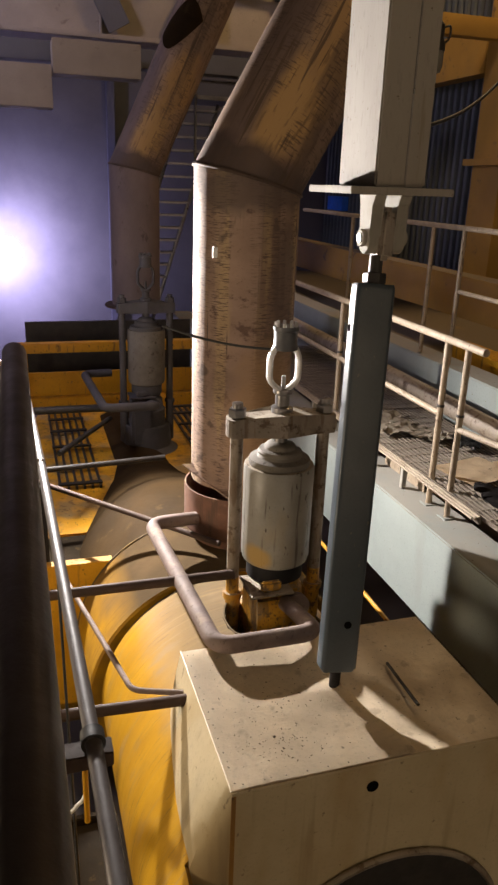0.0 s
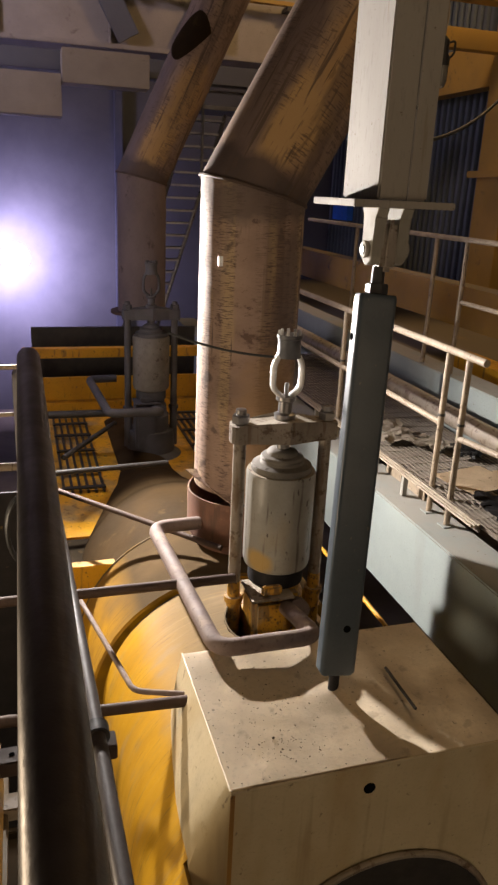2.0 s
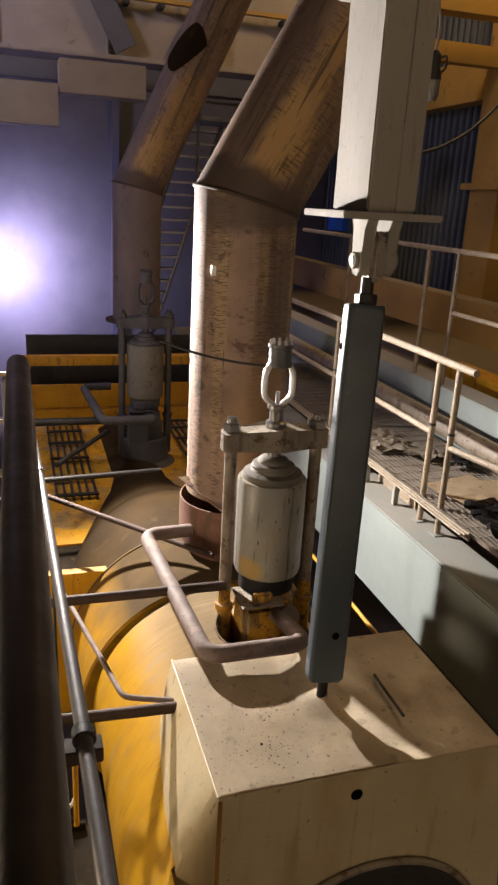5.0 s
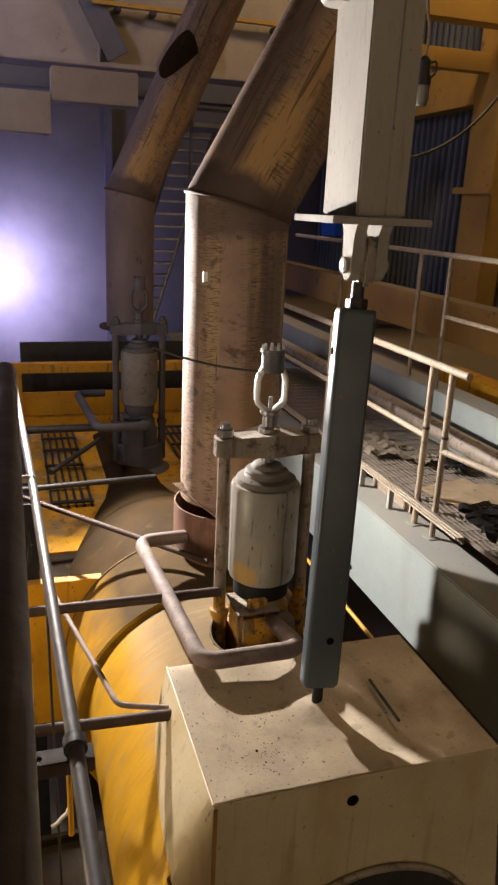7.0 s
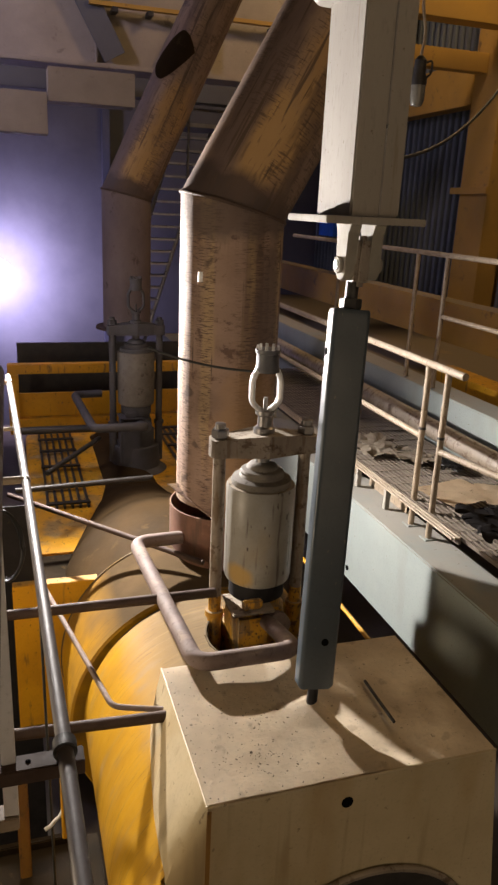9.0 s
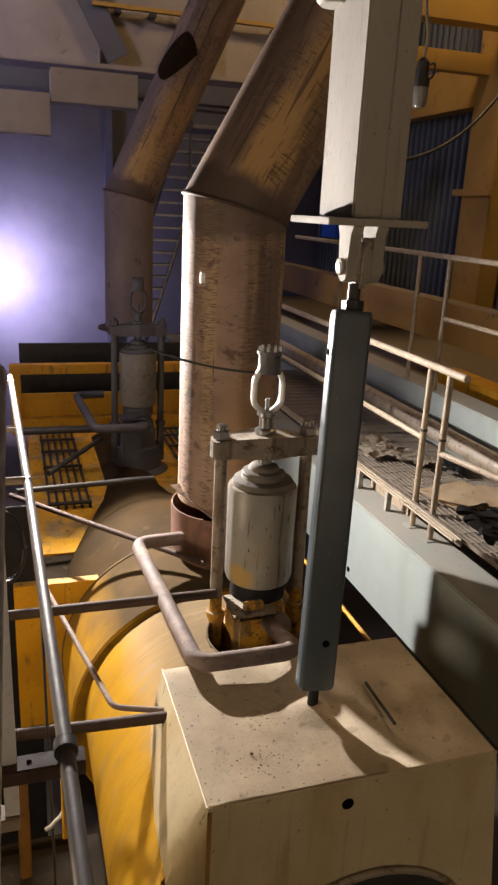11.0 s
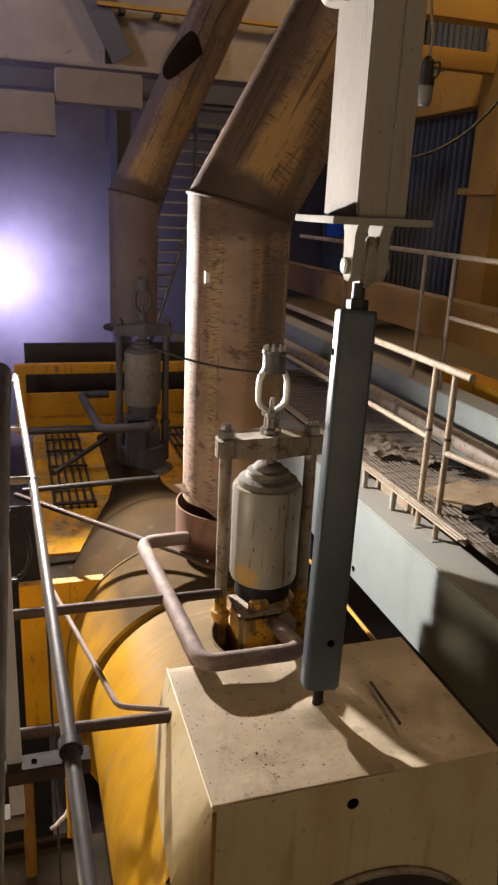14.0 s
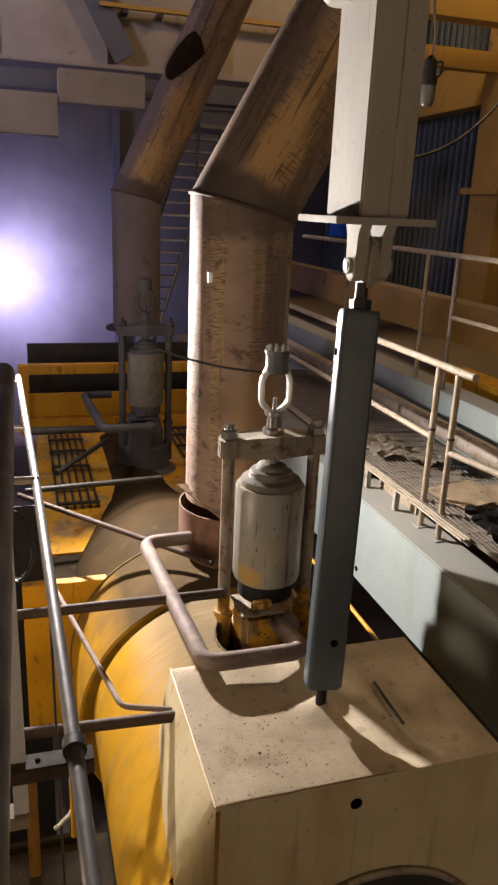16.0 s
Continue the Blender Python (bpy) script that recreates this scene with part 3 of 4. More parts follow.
    hole = lathe([(0.0, 0), (0.027, 0), (0.027, 0.006), (0.0, 0.006)], 20)
    bmesh.ops.transform(hole, matrix=Matrix.Translation((0.61, -0.001, -0.115)) @ Matrix.Rotation(radians(90), 4, "X"), verts=hole.verts)
    part("bolt_hole", hole, HOLESHADE, b, "black disc for the shade in a bolt hole")
    arc = [(0.75 + 0.61 * math.cos(a), -0.02, -1.14 + 0.62 * math.sin(a)) for a in (math.pi * k / 24 for k in range(25))]
    part("neck_ring", tube(arc, 0.016, 10), DIRTY, b, smooth=True)
    # a black disc on the front stands for the dark inside of the neck
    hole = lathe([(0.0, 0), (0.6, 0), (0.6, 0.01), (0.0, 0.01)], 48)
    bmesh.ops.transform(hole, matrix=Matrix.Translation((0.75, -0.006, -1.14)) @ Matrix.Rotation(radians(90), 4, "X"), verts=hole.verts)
    part("neck_shade", hole, BLACK, b, "black disc for the shade in the shaft opening")
    return b


cover_box()


# ---- hydraulic units ----
def hydraulic_unit(paint, label, barrel_paint):
    u = thing("hydraulic_cylinder", (1.315, 3.73, -0.4), label, "hydraulic cylinder", "cylinder units along the mill")
    h = 0.4
    part("barrel", lathe([(0, h + 0.155), (0.17, h + 0.155), (0.192, h + 0.17), (0.2, h + 0.2), (0.2, h + 0.735), (0.194, h + 0.75), (0, h + 0.75)]), barrel_paint, u, "grey painted barrel with dark runs", True)
    part("base", lathe([(0, -0.2), (0.2, -0.2), (0.2, 0.27), (0.18, 0.29), (0.17, 0.38), (0.15, 0.40), (0.15, h + 0.06), (0, h + 0.06)]), paint, u, "painted base", True)
    # the neck's black carries the shade below the barrel
    part("neck", lathe([(0, h + 0.06), (0.165, h + 0.06), (0.165, h + 0.154), (0, h + 0.154)]), SHADEBLACK, u, "neck blackened for the shade under the barrel", True)
    part("cap", lathe([(0, h + 0.75), (0.172, h + 0.75), (0.176, h + 0.765), (0.17, h + 0.785), (0.13, h + 0.797), (0.122, h + 0.812), (0.125, h + 0.825), (0.118, h + 0.836), (0.09, h + 0.843), (0.086, h + 0.858), (0.078, h + 0.868), (0.05, h + 0.88), (0, h + 0.885)]), CAPGRIME, u, "dusty stepped cap", True)
    part("piston_rod", lathe([(0, h + 0.88), (0.04, h + 0.88), (0.04, h + 0.93), (0, h + 0.93)], 20), STEEL, u, smooth=True)
    bm = bmesh.new()
    ring = []
    for z in (h + 0.93, h + 1.03):
        outline = []
        for k in range(40):
            a = 2 * math.pi * k / 40
            x = 0.315 * math.cos(a)
            y = (0.065 + 0.05 * (1 - min(1, abs(x) / 0.2))) * (1 if math.sin(a) > 0 else -1) * min(1, abs(math.sin(a)) * 3)
            outline.append(bm.verts.new((x, y, z + (0.03 * (1 - abs(x) / 0.3) if z > h + 1 else 0))))
        ring.append(outline)
    for k in range(40):
        bm.faces.new((ring[0][k], ring[0][(k + 1) % 40], ring[1][(k + 1) % 40], ring[1][k]))
    bm.faces.new(ring[0]), bm.faces.new(ring[1])
    part("yoke", bm, DIRTY, u, "dusty grey cross yoke")
    for x in (-0.255, 0.255):
        rod = part("tie_rod", lathe([(0, 0.0), (0.036, 0.0), (0.036, h + 0.93), (0, h + 0.93)], 20, at=(x, 0, 0)), DIRTY, u, smooth=True)
        part("nut", hexnut((x, 0, h + 1.035), 0.05, 0.05), STEEL, rod)
        part("rod_end", lathe([(0, 0), (0.03, 0), (0.03, 0.03), (0, 0.035)], 16, at=(x, 0, h + 1.085)), STEEL, rod, smooth=True)
        part("sleeve", lathe([(0.0, -0.1), (0.044, -0.1), (0.044, 0.32), (0.056, 0.325), (0.056, 0.36), (0.038, 0.362), (0.038, 0.46), (0.0, 0.462)], 20, at=(x, 0, 0)), paint, rod, "painted lower sleeve", True)
    # fork and toothed coupling above the yoke
    part("stud", lathe([(0, 0), (0.06, 0), (0.06, 0.03), (0.04, 0.04), (0.04, 0.1), (0.055, 0.11), (0.055, 0.13), (0, 0.13)], 20, at=(0, 0, h + 1.05)), STEEL, u, smooth=True)
    for side in (-1, 1):
        bm = tube(rounded([(side * 0.02, 0, h + 1.175), (side * 0.082, 0, h + 1.225), (side * 0.082, 0, h + 1.36), (side * 0.055, 0, h + 1.41)], 0.035), 0.0155, 14)
        bmesh.ops.transform(bm, matrix=Matrix.Diagonal((1, 2.0, 1, 1)), verts=bm.verts)
        part("fork_arm", bm, SILVER, u, "bright steel fork arm", True)
    part("pin", lathe([(0, 0), (0.012, 0), (0.012, 0.075), (0, 0.075)], 12, at=(0, 0, h + 1.18)), SILVER, u, smooth=True)
    crown = part("coupling", lathe([(0, 0), (0.068, 0), (0.068, 0.02), (0.063, 0.03), (0.063, 0.1), (0.07, 0.105), (0.07, 0.125), (0, 0.125)], 24, at=(0, 0, h + 1.40)), DARKSTEEL, u, smooth=True)
    for k in range(9):
        a = 2 * math.pi * k / 9
        bm = lathe([(0, 0), (0.011, 0), (0.008, 0.022), (0, 0.022)], 6, at=(0.056 * math.cos(a), 0.056 * math.sin(a), h + 1.524))
        part("tooth", bm, SILVER, crown)
    part("base_block", box((-0.2, -0.24, -0.1), (0.03, 0.0, 0.44), 0.03), paint, u, "chipped painted base block")
    flange = part("flange_plate", box((-0.215, -0.255, 0.441), (0.04, 0.0, 0.457), 0.006), DIRTY, u)
    part("lug", box((-0.15, -0.23, 0.458), (-0.03, -0.19, 0.52), 0.012), paint, u)
    part("lug", box((0.02, -0.21, 0.33), (0.10, -0.12, 0.44), 0.02), paint, u)
    bm = lathe([(0.045, 0), (0.07, 0), (0.07, 0.05), (0.045, 0.05)], 24)
    bmesh.ops.transform(bm, matrix=Matrix.Translation((0.06, -0.22, 0.36)) @ Matrix.Rotation(radians(80), 4, "X"), verts=bm.verts)
    part("pipe_flange", bm, BROWNPIPE, u, smooth=True)
    part("bolt", hexnut((-0.1, -0.2, 0.457), 0.022, 0.02), STEEL, flange)
    # the U-shaped pipe round the unit
    o = Vector((1.315, 3.73, -0.4))
    path = [Vector(p) - o for p in ((1.02, 4.46, 0.1), (0.70, 4.44, 0.1), (0.775, 3.02, 0.1), (1.30, 3.02, 0.1), (1.31, 3.50, -0.02))]
    part("u_pipe", tube(rounded(path, 0.1), 0.045, 20), BROWNPIPE, u, "brown U-bent pipe", True)
    return u


unit = hydraulic_unit(CHIPPED, "grey and yellow hydraulic cylinder in a two-rod yoke", BARREL)
# the same unit again, recoloured for its dim, hazy place, barrel included
far_unit = hydraulic_unit(HAZESTEEL, "grimy hydraulic cylinder in a two-rod yoke, dimmed and hazed by colour", CAPGRIME)
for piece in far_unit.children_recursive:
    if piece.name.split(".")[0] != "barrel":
        piece.data.materials[0] = HAZESTEEL
part("base_drum", lathe([(0, -0.36), (0.3, -0.36), (0.36, -0.3), (0.36, -0.2), (0.27, -0.14), (0.25, 0.1), (0, 0.1)]), HAZESTEEL, far_unit, "lumpy base in the dimmed far colour", True)
far_unit.location = (1.26, 7.90, -0.43)


# ---- mitred pipes ----
def chute_pipe(at, r, lean, bottom, knee, top, skin):
    """A vertical pipe with a mitred knee, leaning over towards x above it."""
    p = thing("chute_pipe", at, "large rusty brown steel pipe with a mitred bend", "pipe", "chute pipes")
    d = Vector((math.sin(lean), 0, math.cos(lean)))
    seg = 64
    bm = bmesh.new()
    cut = Vector((math.sin(lean / 2), 0, math.cos(lean / 2)))

    def ring(make):
        return [bm.verts.new(make(math.cos(2 * math.pi * k / seg) * r, math.sin(2 * math.pi * k / seg) * r)) for k in range(seg)]
    r0 = ring(lambda x, y: Vector((x, y, bottom)))
    r1 = ring(lambda x, y: Vector((x, y, knee - x * cut.x / cut.z)))
    for k in range(seg):
        bm.faces.new((r0[k], r0[(k + 1) % seg], r1[(k + 1) % seg], r1[k]))
    bm.faces.new(r0)
    part("upright", bm, skin, p, smooth=True)
    bm = bmesh.new()
    side = Vector((math.cos(lean), 0, -math.sin(lean)))
    r1 = ring(lambda x, y: Vector((x, y, knee - x * cut.x / cut.z + 0.002)))
    r2 = ring(lambda x, y: Vector((0, 0, knee)) + d * (top - knee) + side * x + Vector((0, y, 0)))
    for k in range(seg):
        bm.faces.new((r1[k], r1[(k + 1) % seg], r2[(k + 1) % seg], r2[k]))
    m = Matrix.Translation((0, 0, knee)) @ Matrix.Rotation(lean, 4, "Y")
    bmesh.ops.transform(bm, matrix=m.inverted(), verts=bm.verts)
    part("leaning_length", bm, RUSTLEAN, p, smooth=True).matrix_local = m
    weld = [Vector((1.012 * r * math.cos(a), 1.012 * r * math.sin(a), knee - 1.012 * r * math.cos(a) * cut.x / cut.z)) for a in (2 * math.pi * k / 48 for k in range(49))]
    part("weld_seam", tube(weld, 0.011, 8), DARKPIPE, p, smooth=True)
    return p


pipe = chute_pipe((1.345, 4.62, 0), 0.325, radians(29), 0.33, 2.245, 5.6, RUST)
part("tag", box((-0.266, -0.222, 1.81), (-0.238, -0.208, 1.87), 0.001), TAG, pipe, "small white tag")
far_pipe = chute_pipe((1.29, 8.75, 0), 0.275, radians(25), 0.86, 2.33, 6.2, HAZERUST)
patch = bmesh.new()
rows = [[patch.verts.new((0.281 * math.cos(a), 0.281 * math.sin(a), 1.5 + v * 0.27 * (1 - abs(u) ** 1.6) + 0.12 * u)) for v in (-1, -0.5, 0, 0.5, 1)] for u, a in ((k / 6, radians(-132 + 44 * k / 6)) for k in range(-6, 7))]
for p, q in zip(rows, rows[1:]):
    for k in range(4):
        patch.faces.new((p[k], p[k + 1], q[k + 1], q[k]))
bmesh.ops.solidify(patch, geom=patch.faces[:], thickness=0.008)
part("patch_plate", patch, TAPERSHADE, far_pipe, "dark patch plate", True).matrix_local = Matrix.Translation((0, 0, 2.33)) @ Matrix.Rotation(radians(25), 4, "Y")
part("end_flange", lathe([(0.2, 0.83), (0.36, 0.83), (0.36, 0.858), (0.2, 0.858)], 40), DARKPIPE, far_pipe, "dirty end flange", True)


def pipe_cup():
    c = thing("pipe_cup", (1.345, 4.62, -0.2), "red-rusty open steel cup under the pipe", "pipe collar")
    part("cup", lathe([(0.36, 0.18), (0.37, 0.18), (0.37, 0.48), (0.36, 0.48), (0.36, 0.2)], 48), REDRUST, c, smooth=True)
    part("cone", lathe([(0.36, 0.19), (0.365, 0.18), (0.2, -0.1), (0.19, -0.1)], 48), REDRUST, c, smooth=True)
    bm = bmesh.new()
    q = [(-0.40, -0.02, 0.64), (-0.16, -0.34, 0.50), (0.3, -0.34, 0.5), (0.3, -0.02, 0.64)]
    a, b = [bm.verts.new(p) for p in q], [bm.verts.new((p[0], p[1], p[2] - 0.008)) for p in q]
    bm.faces.new(a), bm.faces.new(b)
    for k in range(4):
        bm.faces.new((a[k], a[(k + 1) % 4], b[(k + 1) % 4], b[k]))
    part("flap_plate", bm, RUST, c, "loose square flap plate")


pipe_cup()


# ---- column, clevis and strut ----
def column():
    c = thing("hanging_column", (1.42, 2.995, 2.2), "white-grey box column hanging from above, with foot plate", "column")
    part("post", box((-0.11, -0.175, 0.036), (0.11, 0.175, 4.5), 0.008), WHITE, c)
    part("seam", box((0.015, -0.179, 0.04), (0.022, -0.174, 4.5), 0.001), STEEL, c)
    part("foot_plate", box((-0.24, -0.245, 0.006), (0.20, 0.185, 0.034), 0.003), WHITE, c)
    for x in (-0.056, 0.056):
        # a lug: wide at the plate, rounded at its end
        q = [(-0.08, 0.0), (0.08, 0.0), (0.052, -0.04), (0.046, -0.15)] + [(0.05 * math.cos(a), -0.18 - 0.055 * math.sin(a)) for a in (math.pi * k / 10 for k in range(1, 10))] + [(-0.046, -0.15), (-0.052, -0.04)]
        bm = bmesh.new()
        m, n = [bm.verts.new((x - 0.026, -0.06 + y, z + 0.005)) for y, z in q], [bm.verts.new((x + 0.026, -0.06 + y, z + 0.005)) for y, z in q]
        bm.faces.new(m), bm.faces.new(n)
        for k in range(len(q)):
            bm.faces.new((m[k], m[(k + 1) % len(q)], n[(k + 1) % len(q)], n[k]))
        bmesh.ops.bevel(bm, geom=bm.edges[:], offset=0.004, segments=1, affect="EDGES")
        part("clevis_lug", bm, GREY, c)
    bm = lathe([(0, -0.105), (0.02, -0.105), (0.02, 0.105), (0, 0.105)], 20)
    bmesh.ops.transform(bm, matrix=Matrix.Translation((0, -0.06, -0.165)) @ Matrix.Rotation(radians(90), 4, "Y"), verts=bm.verts)
    pin = part("pin", bm, DARKSTEEL, c, smooth=True)
    for x in (-0.092, 0.092):
        bm = lathe([(0.021, -0.009), (0.033, -0.009), (0.036, 0), (0.033, 0.009), (0.021, 0.009)], 24)
        bmesh.ops.transform(bm, matrix=Matrix.Translation((x, -0.06, -0.165)) @ Matrix.Rotation(radians(90), 4, "Y"), verts=bm.verts)
        part("washer", bm, GREY, pin, smooth=True)
    part("side_collar", lathe([(0, 0.85), (0.065, 0.85), (0.08, 0.865), (0.08, 1.5), (0, 1.5)], 28, at=(-0.12, 0.13, 0)), WHITE, c, "rounded white collar on the column", True)


column()


def strut():
    a, b = Vector((1.2513, 2.6725, 0.067)), Vector((1.404, 2.935, 2.10))
    s = thing("strut", a, "blue-grey painted tubular strut with threaded end", "strut")
    s.rotation_mode = "QUATERNION"
    s.rotation_quaternion = (b - a).to_track_quat("Z", "Y")
    # a square tube with rounded corners, turned about its length
    front = s.rotation_quaternion.inverted() @ Vector((-0.12, -0.993, 0))
    turn = Matrix.Rotation(math.atan2(front.y, front.x), 4, "Z")
    deep, wide, corner = 0.046, 0.085, 0.02
    ring = []
    for k in range(32):
        a = math.pi / 4 * (2 * (k // 8)) + math.pi / 2 * (k % 8) / 7
        cx, cy = ((1, 1), (-1, 1), (-1, -1), (1, -1))[k // 8]
        ring.append(((deep - corner) * cx + corner * math.cos(a), (wide - corner) * cy + corner * math.sin(a)))
    bm = bmesh.new()
    rows = [[bm.verts.new((x * f, y * f, z)) for x, y in ring] for z, f in ((0.065, 0.86), (0.082, 1.0), (1.78, 1.0), (1.795, 0.985), (1.805, 0.93))]
    for p, q in zip(rows, rows[1:]):
        for k in range(32):
            bm.faces.new((p[k], p[(k + 1) % 32], q[(k + 1) % 32], q[k]))
    bm.faces.new(rows[0]), bm.faces.new(rows[-1])
    bmesh.ops.transform(bm, matrix=turn, verts=bm.verts)
    body = part("barrel", bm, STRUTBLUE, s, smooth=True)
    for z, spin, shift, face in ((0.30, 0, 0.02, 0.041), (1.62, -90, -0.008, 0.08)):
        h = lathe([(0, face), (0.0175, face), (0.0175, face + 0.0065), (0, face + 0.0065)], 16)
        bmesh.ops.transform(h, matrix=turn @ Matrix.Rotation(radians(spin), 4, "Z") @ Matrix.Translation((0, shift, z)) @ Matrix.Rotation(radians(90), 4, "Y"), verts=h.verts)
        part("bore", h, HOLESHADE, body, "black disc for the shade in a small bore")
    part("foot_pin", lathe([(0, -0.06), (0.025, -0.06), (0.025, 0.066), (0, 0.066)], 16), SHADEBLACK, s, smooth=True)
    part("lock_nut", hexnut((0, 0, 1.806), 0.048, 0.045), BLACK, s)
    part("threaded_rod", lathe([(0, 1.85), (0.028, 1.85), (0.028, 1.92), (0, 1.92)], 16), BLACK, s, smooth=True)
    bm = box((-0.06, -0.012, 1.9), (0.06, 0.052, 2.11), 0.02)
    bmesh.ops.transform(bm, matrix=turn, verts=bm.verts)
    part("eye", bm, DIRTY, s)


strut()


# ---- pipes and rods across the drum ----
def run(name, pts, r, mat, label, category, bend=0.06):
    o = Vector(pts[0])
    ob = part(name, tube(rounded([Vector(p) - o for p in pts], bend), r, 14), mat, smooth=True)
    ob.location = o
    return tagged(ob, label, category)


run("cross_pipe", [(-0.3, 3.69, 0.1), (1.05, 3.68, 0.1)], 0.029, DARKPIPE, "brown steel pipe across the drum", "pipe")
run("cross_pipe", [(-0.3, 2.975, -0.1), (0.66, 2.92, -0.1)], 0.028, DARKPIPE, "brown steel pipe across the drum", "pipe")
run("thin_pipe", [(0.11, 4.3, -0.1), (0.368, 3.055, -0.1), (0.67, 2.95, -0.1)], 0.0145, BROWNPIPE, "thin bent brown pipe", "pipe", 0.05)
run("brace_rod", [(-0.1, 5.65, 0.024), (1.12, 4.25, 0.0)], 0.02, DARKPIPE, "thin brown steel brace rod", "rod")
run("brace_rod", [(0.22, 6.3, -0.05), (0.78, 7.25, -0.05)], 0.024, BLACK, "dark thin steel brace rod", "rod")
run("brace_rod", [(-0.05, 5.92, -0.05), (1.10, 6.03, -0.05)], 0.024, BLACK, "dark thin steel brace rod", "rod")
run("brace_rod", [(-0.05, 7.62, -0.05), (0.83, 7.61, -0.05)], 0.04, BLACK, "dark steel brace pipe on casing", "pipe")
def long_tube():
    t = thing("long_tube", (0, 0, 0.9), "long grey steel tube along the platform", "tube")
    pts = [(0.09, 0.6, 0), (0.072, 1.62, 0), (0.02, 3.6, 0), (-0.06, 5.98, 0)]
    for p, q in zip(pts, pts[1:]):
        part("length", tube([p, q], 0.021, 16), TUBEGREY, t, smooth=True)
    for p, q in zip(pts, pts[2:]):
        m = Vector(pts[pts.index(p) + 1])
        d = (Vector(q) - Vector(p)).normalized()
        part("coupler", tube([m - d * 0.02, m + d * 0.02], 0.0235, 16), TUBEGREY, t, smooth=True)


long_tube()


# ---- steel grids on the casing ----
def steel_grid():
    g = thing("steel_grid", (0.43, 6.8, -0.615), "black welded steel grid lying on the casing", "grid", "grids on the casing")
    for k in range(6):
        x = -0.19 + 0.38 * k / 5
        part("bar", box((x - 0.012, 0, 0), (x + 0.012, 2.5, 0.03), 0.002), BLACK, g)
    for y in (0.06, 0.5, 1.15, 1.7, 2.15, 2.45):
        part("cross_bar", box((-0.21, y - 0.03, 0.031), (0.21, y + 0.03, 0.05), 0.002), BLACK, g)
    return g


grid_a = steel_grid()
copy_thing(grid_a, pose(1.95, 6.8, -0.615))


run("loose_rod", [(1.581, 2.78, 0.03), (1.579, 2.47, 0.026)], 0.008, BLACK, "short dark steel rod lying on the cover", "rod")
run("yellow_rod", [(2.3, 6.2, -0.63), (2.3, 3.6, -0.637)], 0.016, YELLOW, "thin yellow pipe between drum and beam", "pipe")


# ---- platform beside the camera ----
def platform():
    p = tagged(part("platform", box((-1.6, -2.0, 0.66), (-0.16, 1.75, 0.70), 0.004), GRATE), "dark steel walkway platform", "platform", kind="structure")
    r = thing("near_handrail", (-0.05, 0.5, 1.87), "dark worn steel handrail of the platform", "handrail")
    part("top_rail", tube([(0, -1.6, 0), (0, 1.2, 0)], 0.025, 24), NEARRAIL, r, smooth=True)
    for y in (-1.5, 1.14):
        part("post", box((-0.036, y - 0.02, -1.16), (0.0, y + 0.02, -0.015), 0.003), LIGHTPAINT, r, "pale grey flat post")
        part("foot", box((-0.2, y - 0.03, -1.2), (0.0, y + 0.03, -1.16), 0.003), RAIL, r)
    part("kick_plate", box((-0.128, -2.4, -1.17), (-0.12, 1.2, -1.02), 0.002), YELLOW, r, "yellow kick plate")
    b = thing("tube_bracket", (0, 1.62, 0.86), "grey steel angle bracket with holes", "bracket")
    part("arm", box((-0.5, -0.03, -0.03), (0.12, 0.03, 0.015), 0.003), DARKPIPE, b)
    for x in (-0.26, -0.14, -0.02):
        part("hole_disc", lathe([(0, 0.0145), (0.007, 0.0145), (0.007, 0.016), (0, 0.016)], 12, at=(x, 0, 0)), HOLESHADE, b)
    bm = lathe([(0.022, -0.02), (0.031, -0.02), (0.031, 0.02), (0.022, 0.02)], 20)
    bmesh.ops.transform(bm, matrix=Matrix.Translation((0.072, 0, 0.04)) @ Matrix.Rotation(radians(90), 4, "X"), verts=bm.verts)
    part("clamp", bm, BLACK, b, smooth=True)


platform()


